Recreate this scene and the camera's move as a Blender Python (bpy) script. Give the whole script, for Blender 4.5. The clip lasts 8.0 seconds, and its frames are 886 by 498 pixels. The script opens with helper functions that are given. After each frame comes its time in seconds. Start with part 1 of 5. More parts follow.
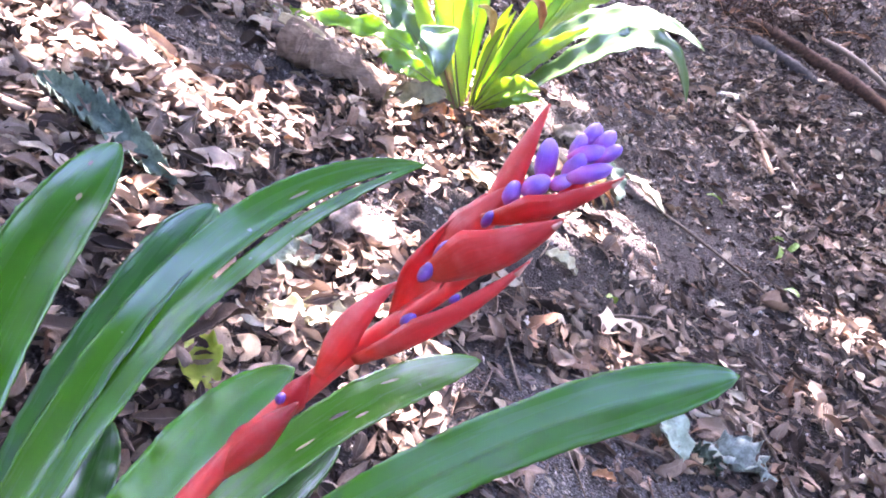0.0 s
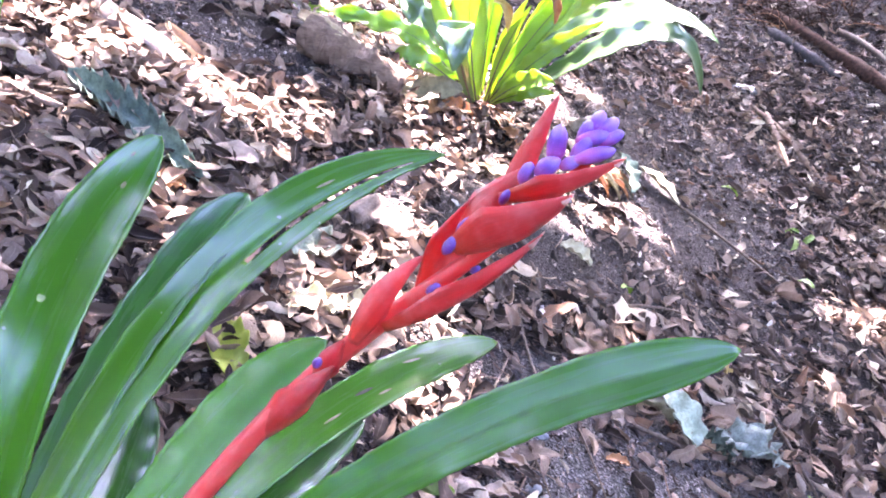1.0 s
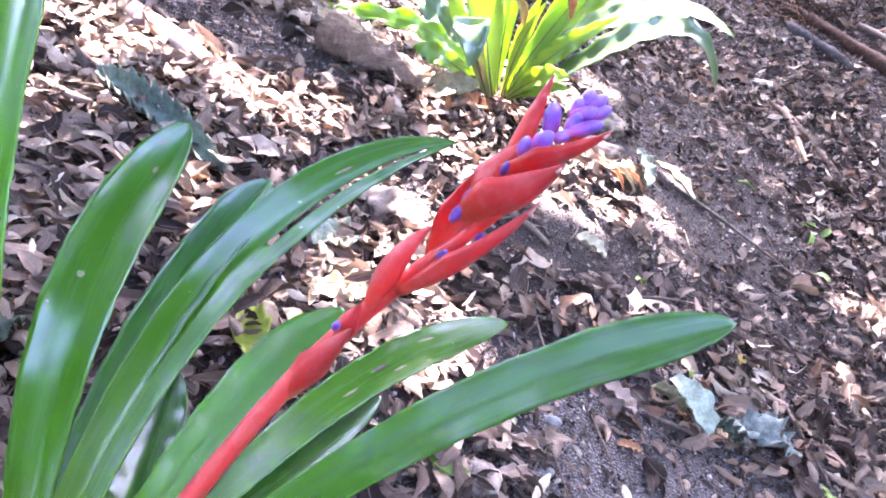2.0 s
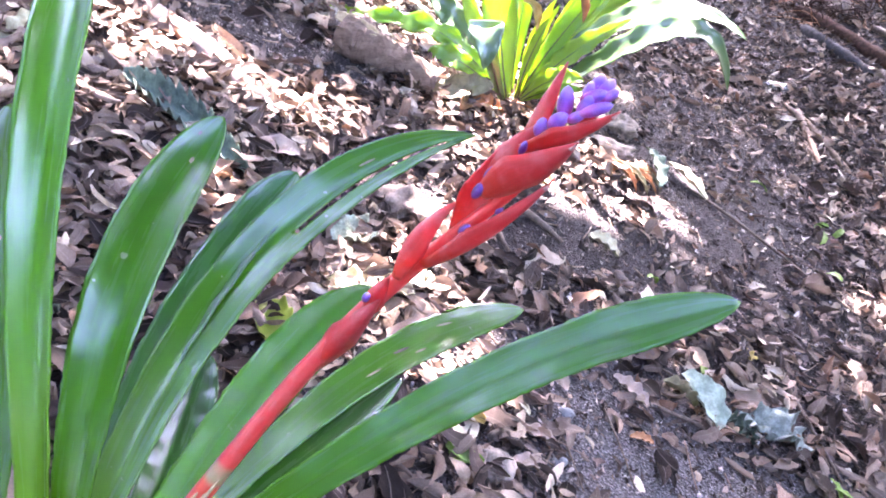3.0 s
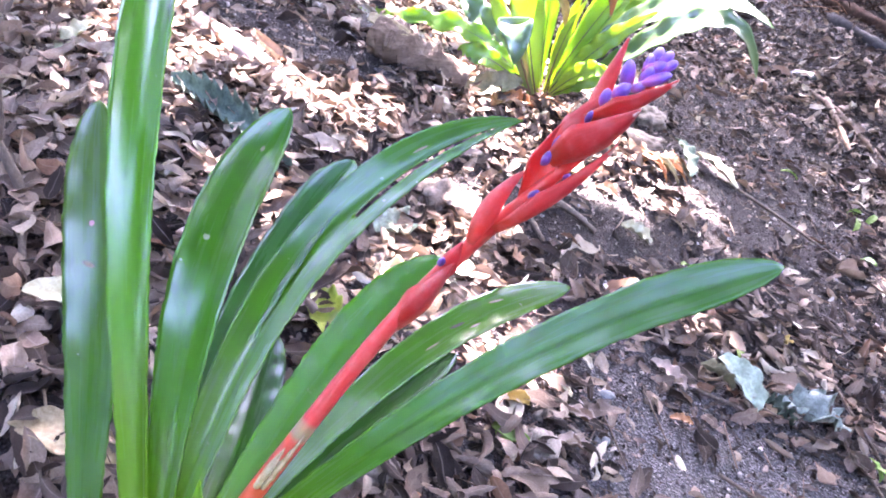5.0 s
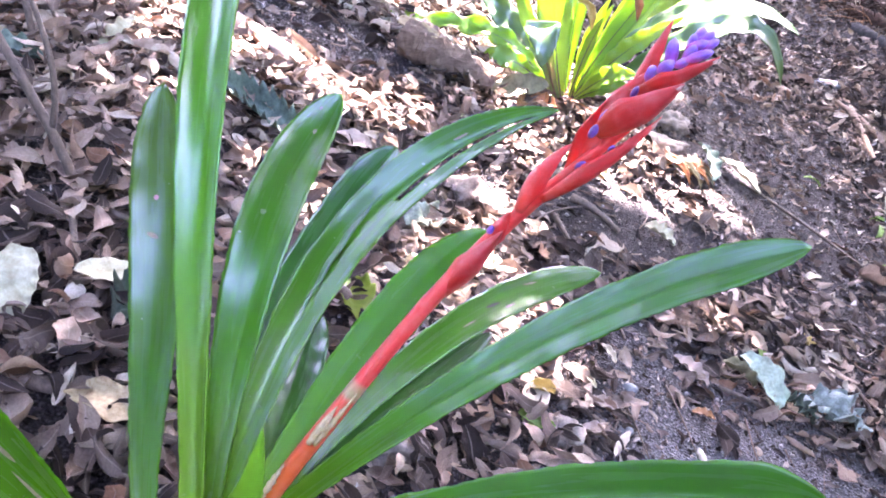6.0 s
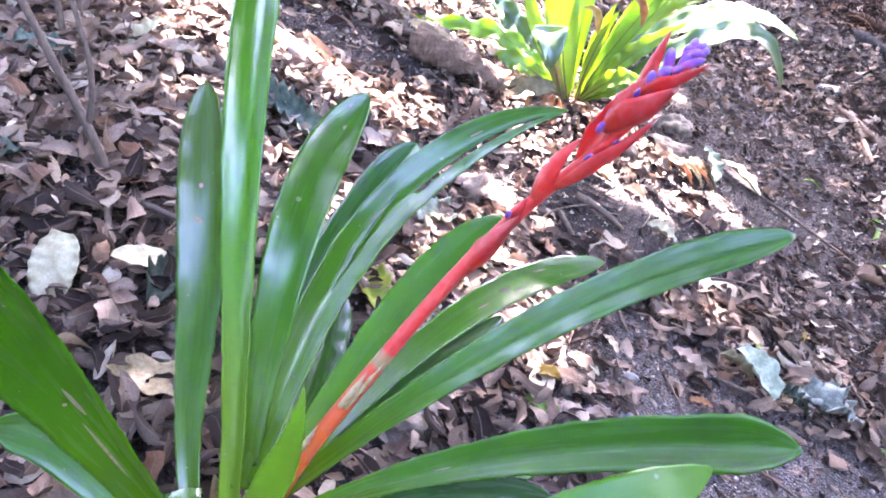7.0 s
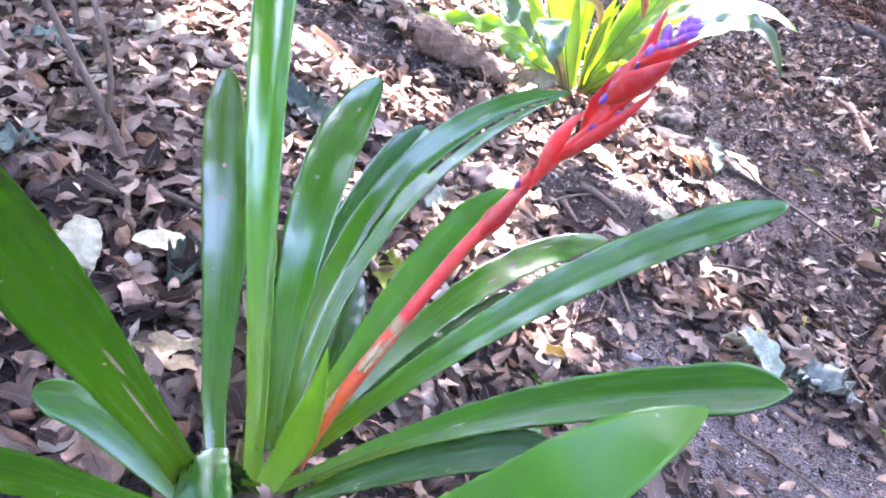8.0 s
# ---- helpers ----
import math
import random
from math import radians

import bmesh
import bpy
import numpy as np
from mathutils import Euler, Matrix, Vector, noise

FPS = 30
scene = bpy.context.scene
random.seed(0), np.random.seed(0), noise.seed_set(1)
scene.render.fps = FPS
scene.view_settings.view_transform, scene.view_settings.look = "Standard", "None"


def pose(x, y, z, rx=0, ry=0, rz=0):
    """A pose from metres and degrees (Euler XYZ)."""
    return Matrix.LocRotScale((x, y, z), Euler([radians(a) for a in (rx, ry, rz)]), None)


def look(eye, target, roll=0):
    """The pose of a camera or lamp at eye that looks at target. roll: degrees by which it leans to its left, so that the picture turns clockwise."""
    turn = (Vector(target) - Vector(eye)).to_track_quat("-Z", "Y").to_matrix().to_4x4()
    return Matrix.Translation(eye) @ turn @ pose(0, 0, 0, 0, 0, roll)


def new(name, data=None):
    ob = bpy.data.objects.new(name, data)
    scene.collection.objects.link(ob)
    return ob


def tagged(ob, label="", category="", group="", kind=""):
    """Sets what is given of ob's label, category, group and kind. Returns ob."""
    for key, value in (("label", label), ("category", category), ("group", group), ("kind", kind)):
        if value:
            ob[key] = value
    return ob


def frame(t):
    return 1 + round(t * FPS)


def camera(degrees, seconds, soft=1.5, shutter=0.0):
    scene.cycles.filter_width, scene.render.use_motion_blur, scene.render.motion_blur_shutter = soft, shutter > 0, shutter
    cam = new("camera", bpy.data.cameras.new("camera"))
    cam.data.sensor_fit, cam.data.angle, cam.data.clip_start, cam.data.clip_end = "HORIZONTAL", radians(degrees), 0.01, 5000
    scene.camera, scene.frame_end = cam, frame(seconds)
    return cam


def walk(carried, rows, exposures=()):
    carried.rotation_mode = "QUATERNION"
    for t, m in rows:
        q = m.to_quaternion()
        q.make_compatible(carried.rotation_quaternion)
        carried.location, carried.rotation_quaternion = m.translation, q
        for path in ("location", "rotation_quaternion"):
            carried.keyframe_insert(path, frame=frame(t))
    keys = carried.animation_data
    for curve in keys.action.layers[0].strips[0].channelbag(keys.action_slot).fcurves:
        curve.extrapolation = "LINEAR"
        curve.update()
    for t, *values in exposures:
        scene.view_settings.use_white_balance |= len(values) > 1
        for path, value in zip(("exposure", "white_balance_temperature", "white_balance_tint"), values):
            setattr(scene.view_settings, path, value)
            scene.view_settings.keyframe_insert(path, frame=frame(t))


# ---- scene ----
cam = camera(63.1, 8.0, soft=1.9)
PATH = [
    (0, (0.027, 0.028, 0.827), (0.008, 1.662, -0.327), 0.3),
    (0.5, (0.024, 0.016, 0.83), (-0.017, 1.642, -0.333), -0.2),
    (1, (0.025, 0.0, 0.838), (-0.037, 1.624, -0.327), -0.7),
    (1.5, (0.031, -0.016, 0.84), (-0.049, 1.605, -0.329), -1.1),
    (2.8, (0.029, -0.053, 0.849), (-0.123, 1.569, -0.311), -2.5),
    (3, (0.028, -0.061, 0.849), (-0.121, 1.564, -0.307), -2.4),
    (3.5, (0.021, -0.077, 0.849), (-0.147, 1.548, -0.305), -3.3),
    (4, (0.012, -0.086, 0.851), (-0.17, 1.541, -0.298), -4.1),
    (4.5, (0.007, -0.097, 0.853), (-0.178, 1.528, -0.297), -4.5),
    (5.8, (0.002, -0.13, 0.858), (-0.264, 1.491, -0.283), -5.2),
    (6, (-0.011, -0.145, 0.855), (-0.271, 1.487, -0.272), -4.8),
    (6.5, (-0.015, -0.182, 0.873), (-0.278, 1.45, -0.252), -4.6),
    (7, (-0.017, -0.201, 0.877), (-0.285, 1.432, -0.246), -4.3),
    (7.5, (-0.015, -0.223, 0.887), (-0.29, 1.415, -0.227), -4.3),
    (8, (-0.02, -0.243, 0.877), (-0.296, 1.389, -0.246), -4.9),
]
walk(cam, [(t, look(eye, target, roll)) for t, eye, target, roll in PATH], [(0.0, 5.42, 6250, 34), (1.5, 5.70, 6250, 34), (2.8, 5.60, 6250, 34), (3.5, 5.58, 6250, 34), (4.0, 5.68, 6250, 34), (5.8, 5.66, 6250, 34), (6.5, 5.64, 6250, 34), (8.0, 5.76, 6250, 34)])

# ---- sky and sun ----
TO_SUN = Vector((0.28, 0.60, 0.75)).normalized()
world = bpy.data.worlds.new("world")
scene.world = world
world.use_nodes = True
sky = world.node_tree.nodes.new("ShaderNodeTexSky")
sky.sky_type = "NISHITA"
sky.sun_disc = False
sky.dust_density = 3.0
sky.air_density = 0.8
sky.sun_elevation = math.asin(TO_SUN.z)
sky.sun_rotation = math.atan2(TO_SUN.x, TO_SUN.y)
back = world.node_tree.nodes["Background"]
back.inputs["Strength"].default_value = 0.15
world.node_tree.links.new(sky.outputs[0], back.inputs[0])
sun_data = bpy.data.lights.new("sun", "SUN")
sun_data.energy = 4.8
sun_data.angle = radians(0.6)
sun_data.color = (1.0, 0.95, 0.87)
sun = new("sun", sun_data)
sun.matrix_world = look(TO_SUN * 30, (0, 0, 0))

# ---- materials ----


class Nodes:
    """A short way to write node trees."""

    def __init__(self, name):
        self.mat = bpy.data.materials.new(name)
        self.mat.use_nodes = True
        self.tree = self.mat.node_tree
        self.tree.nodes.clear()
        self.out = self.tree.nodes.new("ShaderNodeOutputMaterial")

    def add(self, kind, **sets):
        node = self.tree.nodes.new(kind)
        for key, value in sets.items():
            node.inputs[key].default_value = value
        return node

    def link(self, a, b):
        self.tree.links.new(a, b)

    def coords(self, which, scale):
        m = self.add("ShaderNodeMapping", Scale=scale)
        self.link(self.add("ShaderNodeTexCoord").outputs[which], m.inputs[0])
        return m.outputs[0]

    def noise(self, where, scale, detail=4.0, rough=0.55):
        n = self.tree.nodes.new("ShaderNodeTexNoise")
        n.inputs["Scale"].default_value = scale
        n.inputs["Detail"].default_value = detail
        n.inputs["Roughness"].default_value = rough
        self.link(where, n.inputs["Vector"])
        return n.outputs["Fac"]

    def ramp(self, fac, *stops):
        r = self.tree.nodes.new("ShaderNodeValToRGB")
        while len(r.color_ramp.elements) < len(stops):
            r.color_ramp.elements.new(0.5)
        for e, (pos, colour) in zip(r.color_ramp.elements, stops):
            e.position = pos
            e.color = (*colour, 1)
        self.link(fac, r.inputs[0])
        return r.outputs[0]

    def mix(self, fac, a, b, mode="MIX"):
        m = self.tree.nodes.new("ShaderNodeMixRGB")
        m.blend_type = mode
        for value, socket in zip((fac, a, b), m.inputs):
            if isinstance(value, (int, float)):
                socket.default_value = value
            elif isinstance(value, tuple):
                socket.default_value = (*value, 1)
            else:
                self.link(value, socket)
        return m.outputs[0]

    def bump(self, height, strength, distance=0.002):
        b = self.add("ShaderNodeBump", Strength=strength, Distance=distance)
        self.link(height, b.inputs["Height"])
        return b.outputs[0]

    def surface(self, colour, roughness=0.5, normal=None, lets=0.0, specular=0.5, glow_colour=None, coat=0.0, metallic=0.0):
        p = self.add("ShaderNodeBsdfPrincipled")
        p.inputs["Specular IOR Level"].default_value = specular
        p.inputs["Coat Weight"].default_value = coat
        p.inputs["Coat Roughness"].default_value = 0.20
        p.inputs["Metallic"].default_value = metallic
        for value, key in ((colour, "Base Color"), (roughness, "Roughness")):
            if isinstance(value, tuple):
                p.inputs[key].default_value = (*value, 1)
            elif isinstance(value, (int, float)):
                p.inputs[key].default_value = value
            else:
                self.link(value, p.inputs[key])
        if normal is not None:
            self.link(normal, p.inputs["Normal"])
        last = p.outputs[0]
        if lets:
            t = self.tree.nodes.new("ShaderNodeBsdfTranslucent")
            source = colour if glow_colour is None else glow_colour
            if isinstance(source, tuple):
                t.inputs[0].default_value = (*source, 1)
            else:
                self.link(source, t.inputs[0])
            m = self.add("ShaderNodeMixShader", Fac=lets)
            self.link(last, m.inputs[1])
            self.link(t.outputs[0], m.inputs[2])
            last = m.outputs[0]
        self.link(last, self.out.inputs[0])
        return self.mat


def soil_material():
    n = Nodes("soil")
    p = n.coords("Object", (1, 1, 1))
    fine, grit, broad = n.noise(p, 260, 6, 0.7), n.noise(p, 70, 5, 0.7), n.noise(p, 3.0, 3)
    c = n.ramp(fine, (0.3, (0.015, 0.012, 0.012)), (0.55, (0.052, 0.044, 0.045)), (0.78, (0.20, 0.175, 0.18)))
    c = n.mix(n.ramp(broad, (0.35, (0, 0, 0)), (0.7, (1, 1, 1))), c, n.mix(0.5, c, (0.09, 0.068, 0.062)))
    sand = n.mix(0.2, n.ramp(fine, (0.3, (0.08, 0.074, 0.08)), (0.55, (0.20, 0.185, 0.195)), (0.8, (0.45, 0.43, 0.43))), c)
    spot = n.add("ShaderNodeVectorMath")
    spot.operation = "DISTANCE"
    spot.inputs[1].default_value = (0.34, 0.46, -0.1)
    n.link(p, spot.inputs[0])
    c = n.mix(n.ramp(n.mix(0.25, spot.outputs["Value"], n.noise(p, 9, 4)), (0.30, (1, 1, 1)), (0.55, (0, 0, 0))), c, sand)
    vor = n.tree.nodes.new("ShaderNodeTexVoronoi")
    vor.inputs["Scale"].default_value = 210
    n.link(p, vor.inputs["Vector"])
    # Gaps between crumbs are darkened: crevice shade painted into the soil colour
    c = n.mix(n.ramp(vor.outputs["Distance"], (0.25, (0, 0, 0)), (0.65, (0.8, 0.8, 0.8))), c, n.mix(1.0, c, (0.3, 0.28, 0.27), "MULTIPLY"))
    h = n.mix(0.5, n.mix(0.5, fine, grit), n.ramp(vor.outputs["Distance"], (0.1, (1, 1, 1)), (0.7, (0, 0, 0))))
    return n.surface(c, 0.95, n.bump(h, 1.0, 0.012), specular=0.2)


def litter_material(name, own_objects, stops, lets=0.12):
    n = Nodes(name)
    p = n.coords("Object", (1, 1, 1))
    if own_objects:
        pick = n.tree.nodes.new("ShaderNodeObjectInfo").outputs["Random"]
    else:
        pick = n.tree.nodes.new("ShaderNodeNewGeometry").outputs["Random Per Island"]
    c = n.ramp(pick, *stops)
    blot, grain = n.noise(p, 60, 4), n.noise(p, 420, 3)
    c = n.mix(n.ramp(blot, (0.35, (0.0, 0.0, 0.0)), (0.75, (0.65, 0.65, 0.65))), c, n.mix(1.0, c, (0.45, 0.36, 0.33), "MULTIPLY"))
    c = n.mix(0.28, c, n.mix(1.0, c, n.ramp(grain, (0.3, (0.35, 0.3, 0.28)), (0.7, (1.6, 1.5, 1.45))), "MULTIPLY"))
    rib = n.tree.nodes.new("ShaderNodeSeparateXYZ")
    n.link(n.tree.nodes.new("ShaderNodeUVMap").outputs[0], rib.inputs[0])
    line = n.ramp(rib.outputs[0], (0.465, (0, 0, 0)), (0.5, (1, 1, 1)), (0.535, (0, 0, 0)))
    c = n.mix(line, c, n.mix(0.25, c, (0.46, 0.38, 0.33)))
    return n.surface(c, 0.7, n.bump(n.mix(0.5, blot, grain), 0.8, 0.003), lets=lets, specular=0.14)


def blade_material(name, deep, mid, pale, glow_colour, lets=0.25, rough=0.33, spots=0.5, coat=0.35):
    """A strap leaf: lengthwise veins, paler towards the base, a few scars."""
    n = Nodes(name)
    uv = n.tree.nodes.new("ShaderNodeUVMap").outputs[0]
    m = n.add("ShaderNodeMapping", Scale=(70, 0.9, 1))
    n.link(uv, m.inputs[0])
    veins = n.noise(m.outputs[0], 1.0, 3, 0.5)
    m2 = n.add("ShaderNodeMapping", Scale=(6, 3.0, 1))
    n.link(uv, m2.inputs[0])
    cloud = n.noise(m2.outputs[0], 1.0, 4)
    sep = n.tree.nodes.new("ShaderNodeSeparateXYZ")
    n.link(uv, sep.inputs[0])
    along = n.ramp(sep.outputs[1], (0.0, pale), (0.38, mid), (0.85, deep))
    c = n.mix(n.ramp(veins, (0.35, (0, 0, 0)), (0.65, (0.3, 0.3, 0.3))), along, n.mix(1.0, along, (0.55, 0.62, 0.5), "MULTIPLY"))
    c = n.mix(n.ramp(cloud, (0.4, (0, 0, 0)), (0.75, (0.55, 0.55, 0.55))), c, n.mix(0.5, c, mid))
    p = n.coords("Object", (1, 1, 1))
    fleck = n.noise(p, 95, 2)
    c = n.mix(n.ramp(fleck, (0.735, (0, 0, 0)), (0.76, (spots, spots, spots))), c, (0.55, 0.5, 0.36))
    r = n.ramp(cloud, (0.3, (rough - 0.06,) * 3), (0.7, (rough + 0.1,) * 3))
    return n.surface(c, r, n.bump(veins, 0.16, 0.0010), lets=lets, glow_colour=glow_colour, specular=0.5, coat=coat)


def plain_material(name, dark, light, rough=0.5, scale=80, bump=0.3, lets=0.0, glow_colour=None, specular=0.5, stretch=(1, 1, 1), coat=0.0):
    n = Nodes(name)
    p = n.coords("Object", stretch)
    a, b = n.noise(p, scale, 4), n.noise(p, scale * 6, 3)
    f = n.mix(0.35, a, b)
    return n.surface(n.ramp(f, (0.32, dark), (0.68, light)), rough, n.bump(f, bump, 0.002), lets, specular, glow_colour, coat)


def petal_material(name, stops, bloom, glow_colour, lets, rough):
    """A fleshy bract or bud: lengthwise streaks, a paler waxy bloom and fine specks."""
    n = Nodes(name)
    uv = n.tree.nodes.new("ShaderNodeUVMap").outputs[0]
    sep = n.tree.nodes.new("ShaderNodeSeparateXYZ")
    n.link(uv, sep.inputs[0])
    m = n.add("ShaderNodeMapping", Scale=(34, 1.6, 1))
    n.link(uv, m.inputs[0])
    streak = n.noise(m.outputs[0], 1.0, 3)
    p = n.coords("Object", (1, 1, 1))
    cloud, speck = n.noise(p, 130, 3), n.noise(p, 520, 2)
    c = n.ramp(sep.outputs[1], *stops)
    c = n.mix(n.ramp(streak, (0.35, (0.45, 0.45, 0.45)), (0.6, (0, 0, 0))), c, n.mix(1.0, c, (0.62, 0.5, 0.5), "MULTIPLY"))
    c = n.mix(n.ramp(cloud, (0.45, (0, 0, 0)), (0.8, (0.5, 0.5, 0.5))), c, bloom)
    c = n.mix(n.ramp(speck, (0.70, (0, 0, 0)), (0.76, (0.5, 0.5, 0.5))), c, bloom)
    return n.surface(c, rough, n.bump(streak, 0.35, 0.001), lets, 0.5, glow_colour, 0.25)


def stalk_material():
    n = Nodes("stalk red")
    uv = n.tree.nodes.new("ShaderNodeUVMap").outputs[0]
    sep = n.tree.nodes.new("ShaderNodeSeparateXYZ")
    n.link(uv, sep.inputs[0])
    c = n.ramp(sep.outputs[1], (0.0, (0.45, 0.12, 0.02)), (0.10, (0.62, 0.13, 0.02)), (0.335, (0.68, 0.060, 0.02)), (0.345, (0.36, 0.26, 0.13)), (0.366, (0.38, 0.26, 0.12)), (0.374, (0.62, 0.035, 0.03)), (0.6, (0.72, 0.05, 0.045)), (1.0, (0.66, 0.03, 0.03)))
    p = n.coords("Object", (1, 1, 1))
    a = n.noise(p, 120, 4)
    c = n.mix(n.ramp(a, (0.4, (0, 0, 0)), (0.75, (0.5, 0.5, 0.5))), c, (0.7, 0.16, 0.12))
    return n.surface(c, 0.38, n.bump(a, 0.2, 0.001), lets=0.1)


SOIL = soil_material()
DRY = ((0.0, (0.014, 0.010, 0.009)), (0.22, (0.045, 0.032, 0.027)), (0.40, (0.115, 0.084, 0.068)), (0.53, (0.150, 0.118, 0.098)), (0.66, (0.225, 0.165, 0.130)), (0.78, (0.300, 0.236, 0.185)), (0.86, (0.170, 0.090, 0.055)), (0.94, (0.41, 0.335, 0.26)), (1.0, (0.62, 0.54, 0.43)))
LITTER = litter_material("dry leaves", False, DRY)
LITTER_OWN = litter_material("dry leaf", True, DRY)
CHIPS = litter_material("crumbs", False, ((0.0, (0.022, 0.016, 0.014)), (0.6, (0.110, 0.080, 0.072)), (0.9, (0.26, 0.215, 0.19)), (1.0, (0.62, 0.57, 0.52))), 0.0)
# Pale leaf colours that add sun glare to the litter
GLARE_LITTER = litter_material("leaves paled for sun glare", False, ((0.0, (0.16, 0.13, 0.10)), (0.4, (0.34, 0.30, 0.24)), (0.8, (0.55, 0.51, 0.42)), (1.0, (0.70, 0.66, 0.56))))
# Broken leaves in a lower colour range than LITTER
DARK_LITTER = litter_material("darker broken leaves", False, ((0.0, (0.012, 0.009, 0.008)), (0.35, (0.045, 0.033, 0.029)), (0.65, (0.105, 0.078, 0.066)), (0.88, (0.19, 0.145, 0.118)), (1.0, (0.42, 0.35, 0.28))))
PALE_LITTER = litter_material("paler dry leaves", False, ((0.0, (0.10, 0.075, 0.062)), (0.5, (0.25, 0.195, 0.162)), (0.85, (0.36, 0.295, 0.24)), (1.0, (0.55, 0.48, 0.39))))
GRIT = litter_material("grit", False, ((0.0, (0.03, 0.022, 0.02)), (0.5, (0.10, 0.085, 0.085)), (0.85, (0.22, 0.20, 0.20)), (1.0, (0.48, 0.45, 0.44))), 0.0)
STRAW = litter_material("straws", False, ((0.0, (0.07, 0.045, 0.035)), (0.6, (0.20, 0.14, 0.11)), (1.0, (0.42, 0.34, 0.26))), 0.0)
BLADE = blade_material("strap leaf green", (0.020, 0.105, 0.004), (0.036, 0.145, 0.003), (0.075, 0.155, 0.005), (0.19, 0.46, 0.008), 0.28, 0.24, 0.5, 0.8)
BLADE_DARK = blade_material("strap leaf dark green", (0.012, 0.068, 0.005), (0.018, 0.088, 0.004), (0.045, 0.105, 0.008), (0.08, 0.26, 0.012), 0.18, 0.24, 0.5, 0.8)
BLADE_AGED = blade_material("strap leaf yellowing green", (0.055, 0.118, 0.008), (0.026, 0.120, 0.004), (0.06, 0.140, 0.005), (0.22, 0.42, 0.010), 0.26, 0.26, 0.9, 0.7)
BLADE_SOFT = blade_material("strap leaf matt green", (0.040, 0.165, 0.006), (0.050, 0.175, 0.005), (0.07, 0.17, 0.006), (0.22, 0.50, 0.010), 0.36, 0.40, 0.4, 0.15)
BLADE_BLUE = blade_material("strap leaf bluish green", (0.014, 0.088, 0.010), (0.020, 0.105, 0.008), (0.045, 0.115, 0.008), (0.09, 0.30, 0.02), 0.20, 0.26, 0.6, 1.0)
BLADE_LIGHT = blade_material("strap leaf light green", (0.034, 0.155, 0.005), (0.070, 0.23, 0.006), (0.16, 0.27, 0.018), (0.20, 0.46, 0.02), 0.28, 0.22, 0.2, 0.9)
SHOOT = blade_material("young shoot green", (0.13, 0.30, 0.02), (0.16, 0.34, 0.02), (0.20, 0.36, 0.04), (0.35, 0.62, 0.04), 0.35, 0.34, 0.0)
FROND = blade_material("fern frond", (0.08, 0.19, 0.02), (0.10, 0.21, 0.02), (0.15, 0.24, 0.04), (0.55, 0.72, 0.03), 0.42, 0.40, 0.2)
FROND_PALE = blade_material("glaucous fern frond", (0.045, 0.105, 0.035), (0.055, 0.115, 0.035), (0.08, 0.14, 0.04), (0.30, 0.45, 0.04), 0.14, 0.34, 0.2, 0.9)
# Deeper green copy of FROND: the fronds' shade is painted into its colour
FROND_SHADED = blade_material("fern frond, shade in colour", (0.05, 0.16, 0.010), (0.065, 0.18, 0.012), (0.12, 0.22, 0.02), (0.40, 0.62, 0.02), 0.36, 0.36, 0.2, 0.4)
RIB = plain_material("fern midrib", (0.05, 0.035, 0.02), (0.12, 0.08, 0.04), 0.5, 200)
STALK = stalk_material()
BRACT = petal_material("bract red", ((0.0, (0.60, 0.045, 0.016)), (0.35, (0.58, 0.026, 0.026)), (0.8, (0.56, 0.040, 0.048)), (1.0, (0.44, 0.040, 0.038))), (0.72, 0.20, 0.20), (0.95, 0.10, 0.07), 0.25, 0.34)
BRACT_TIP = plain_material("bract dry tip", (0.45, 0.14, 0.11), (0.66, 0.38, 0.33), 0.6, 150)
PURPLE = petal_material("bud violet", ((0.0, (0.52, 0.05, 0.20)), (0.36, (0.36, 0.07, 0.40)), (0.62, (0.20, 0.08, 0.47)), (1.0, (0.30, 0.17, 0.60))), (0.48, 0.28, 0.66), (0.55, 0.12, 0.7), 0.15, 0.36)
# Darkened bud colour that carries the shade between the bracts
SHADED_PURPLE = petal_material("bud violet, shade in colour", ((0.0, (0.20, 0.02, 0.10)), (0.3, (0.14, 0.03, 0.22)), (0.7, (0.12, 0.04, 0.30)), (1.0, (0.18, 0.08, 0.40))), (0.30, 0.14, 0.45), (0.4, 0.08, 0.5), 0.12, 0.4)
PAPER = plain_material("papery skin", (0.42, 0.27, 0.11), (0.68, 0.55, 0.34), 0.55, 160, 0.4, 0.25)
SHEATH = plain_material("papery sheath", (0.20, 0.13, 0.06), (0.50, 0.40, 0.24), 0.6, 160, 0.3, 0.2)
BROWN = plain_material("old sheath brown", (0.028, 0.018, 0.014), (0.13, 0.085, 0.062), 0.7, 120, 0.6)
BARK = plain_material("twig bark", (0.045, 0.031, 0.024), (0.165, 0.12, 0.09), 0.85, 180, 0.8, stretch=(1, 1, 0.3))
DARK_BARK = plain_material("grey root bark", (0.018, 0.017, 0.019), (0.070, 0.064, 0.066), 0.95, 70, 0.9, specular=0.08)
RED_ROT = plain_material("rotten red-brown wood", (0.010, 0.006, 0.005), (0.065, 0.036, 0.026), 0.95, 60, 1.0, specular=0.08)
GREY_BARK = plain_material("root bark", (0.14, 0.10, 0.09), (0.33, 0.26, 0.235), 0.9, 70, 0.8)
ROTTEN = plain_material("old wood", (0.06, 0.035, 0.022), (0.23, 0.155, 0.11), 0.9, 40, 0.9, stretch=(0.5, 1.6, 1.6))
STONE = plain_material("stone", (0.07, 0.058, 0.052), (0.34, 0.28, 0.235), 0.9, 55, 1.0, specular=0.2)
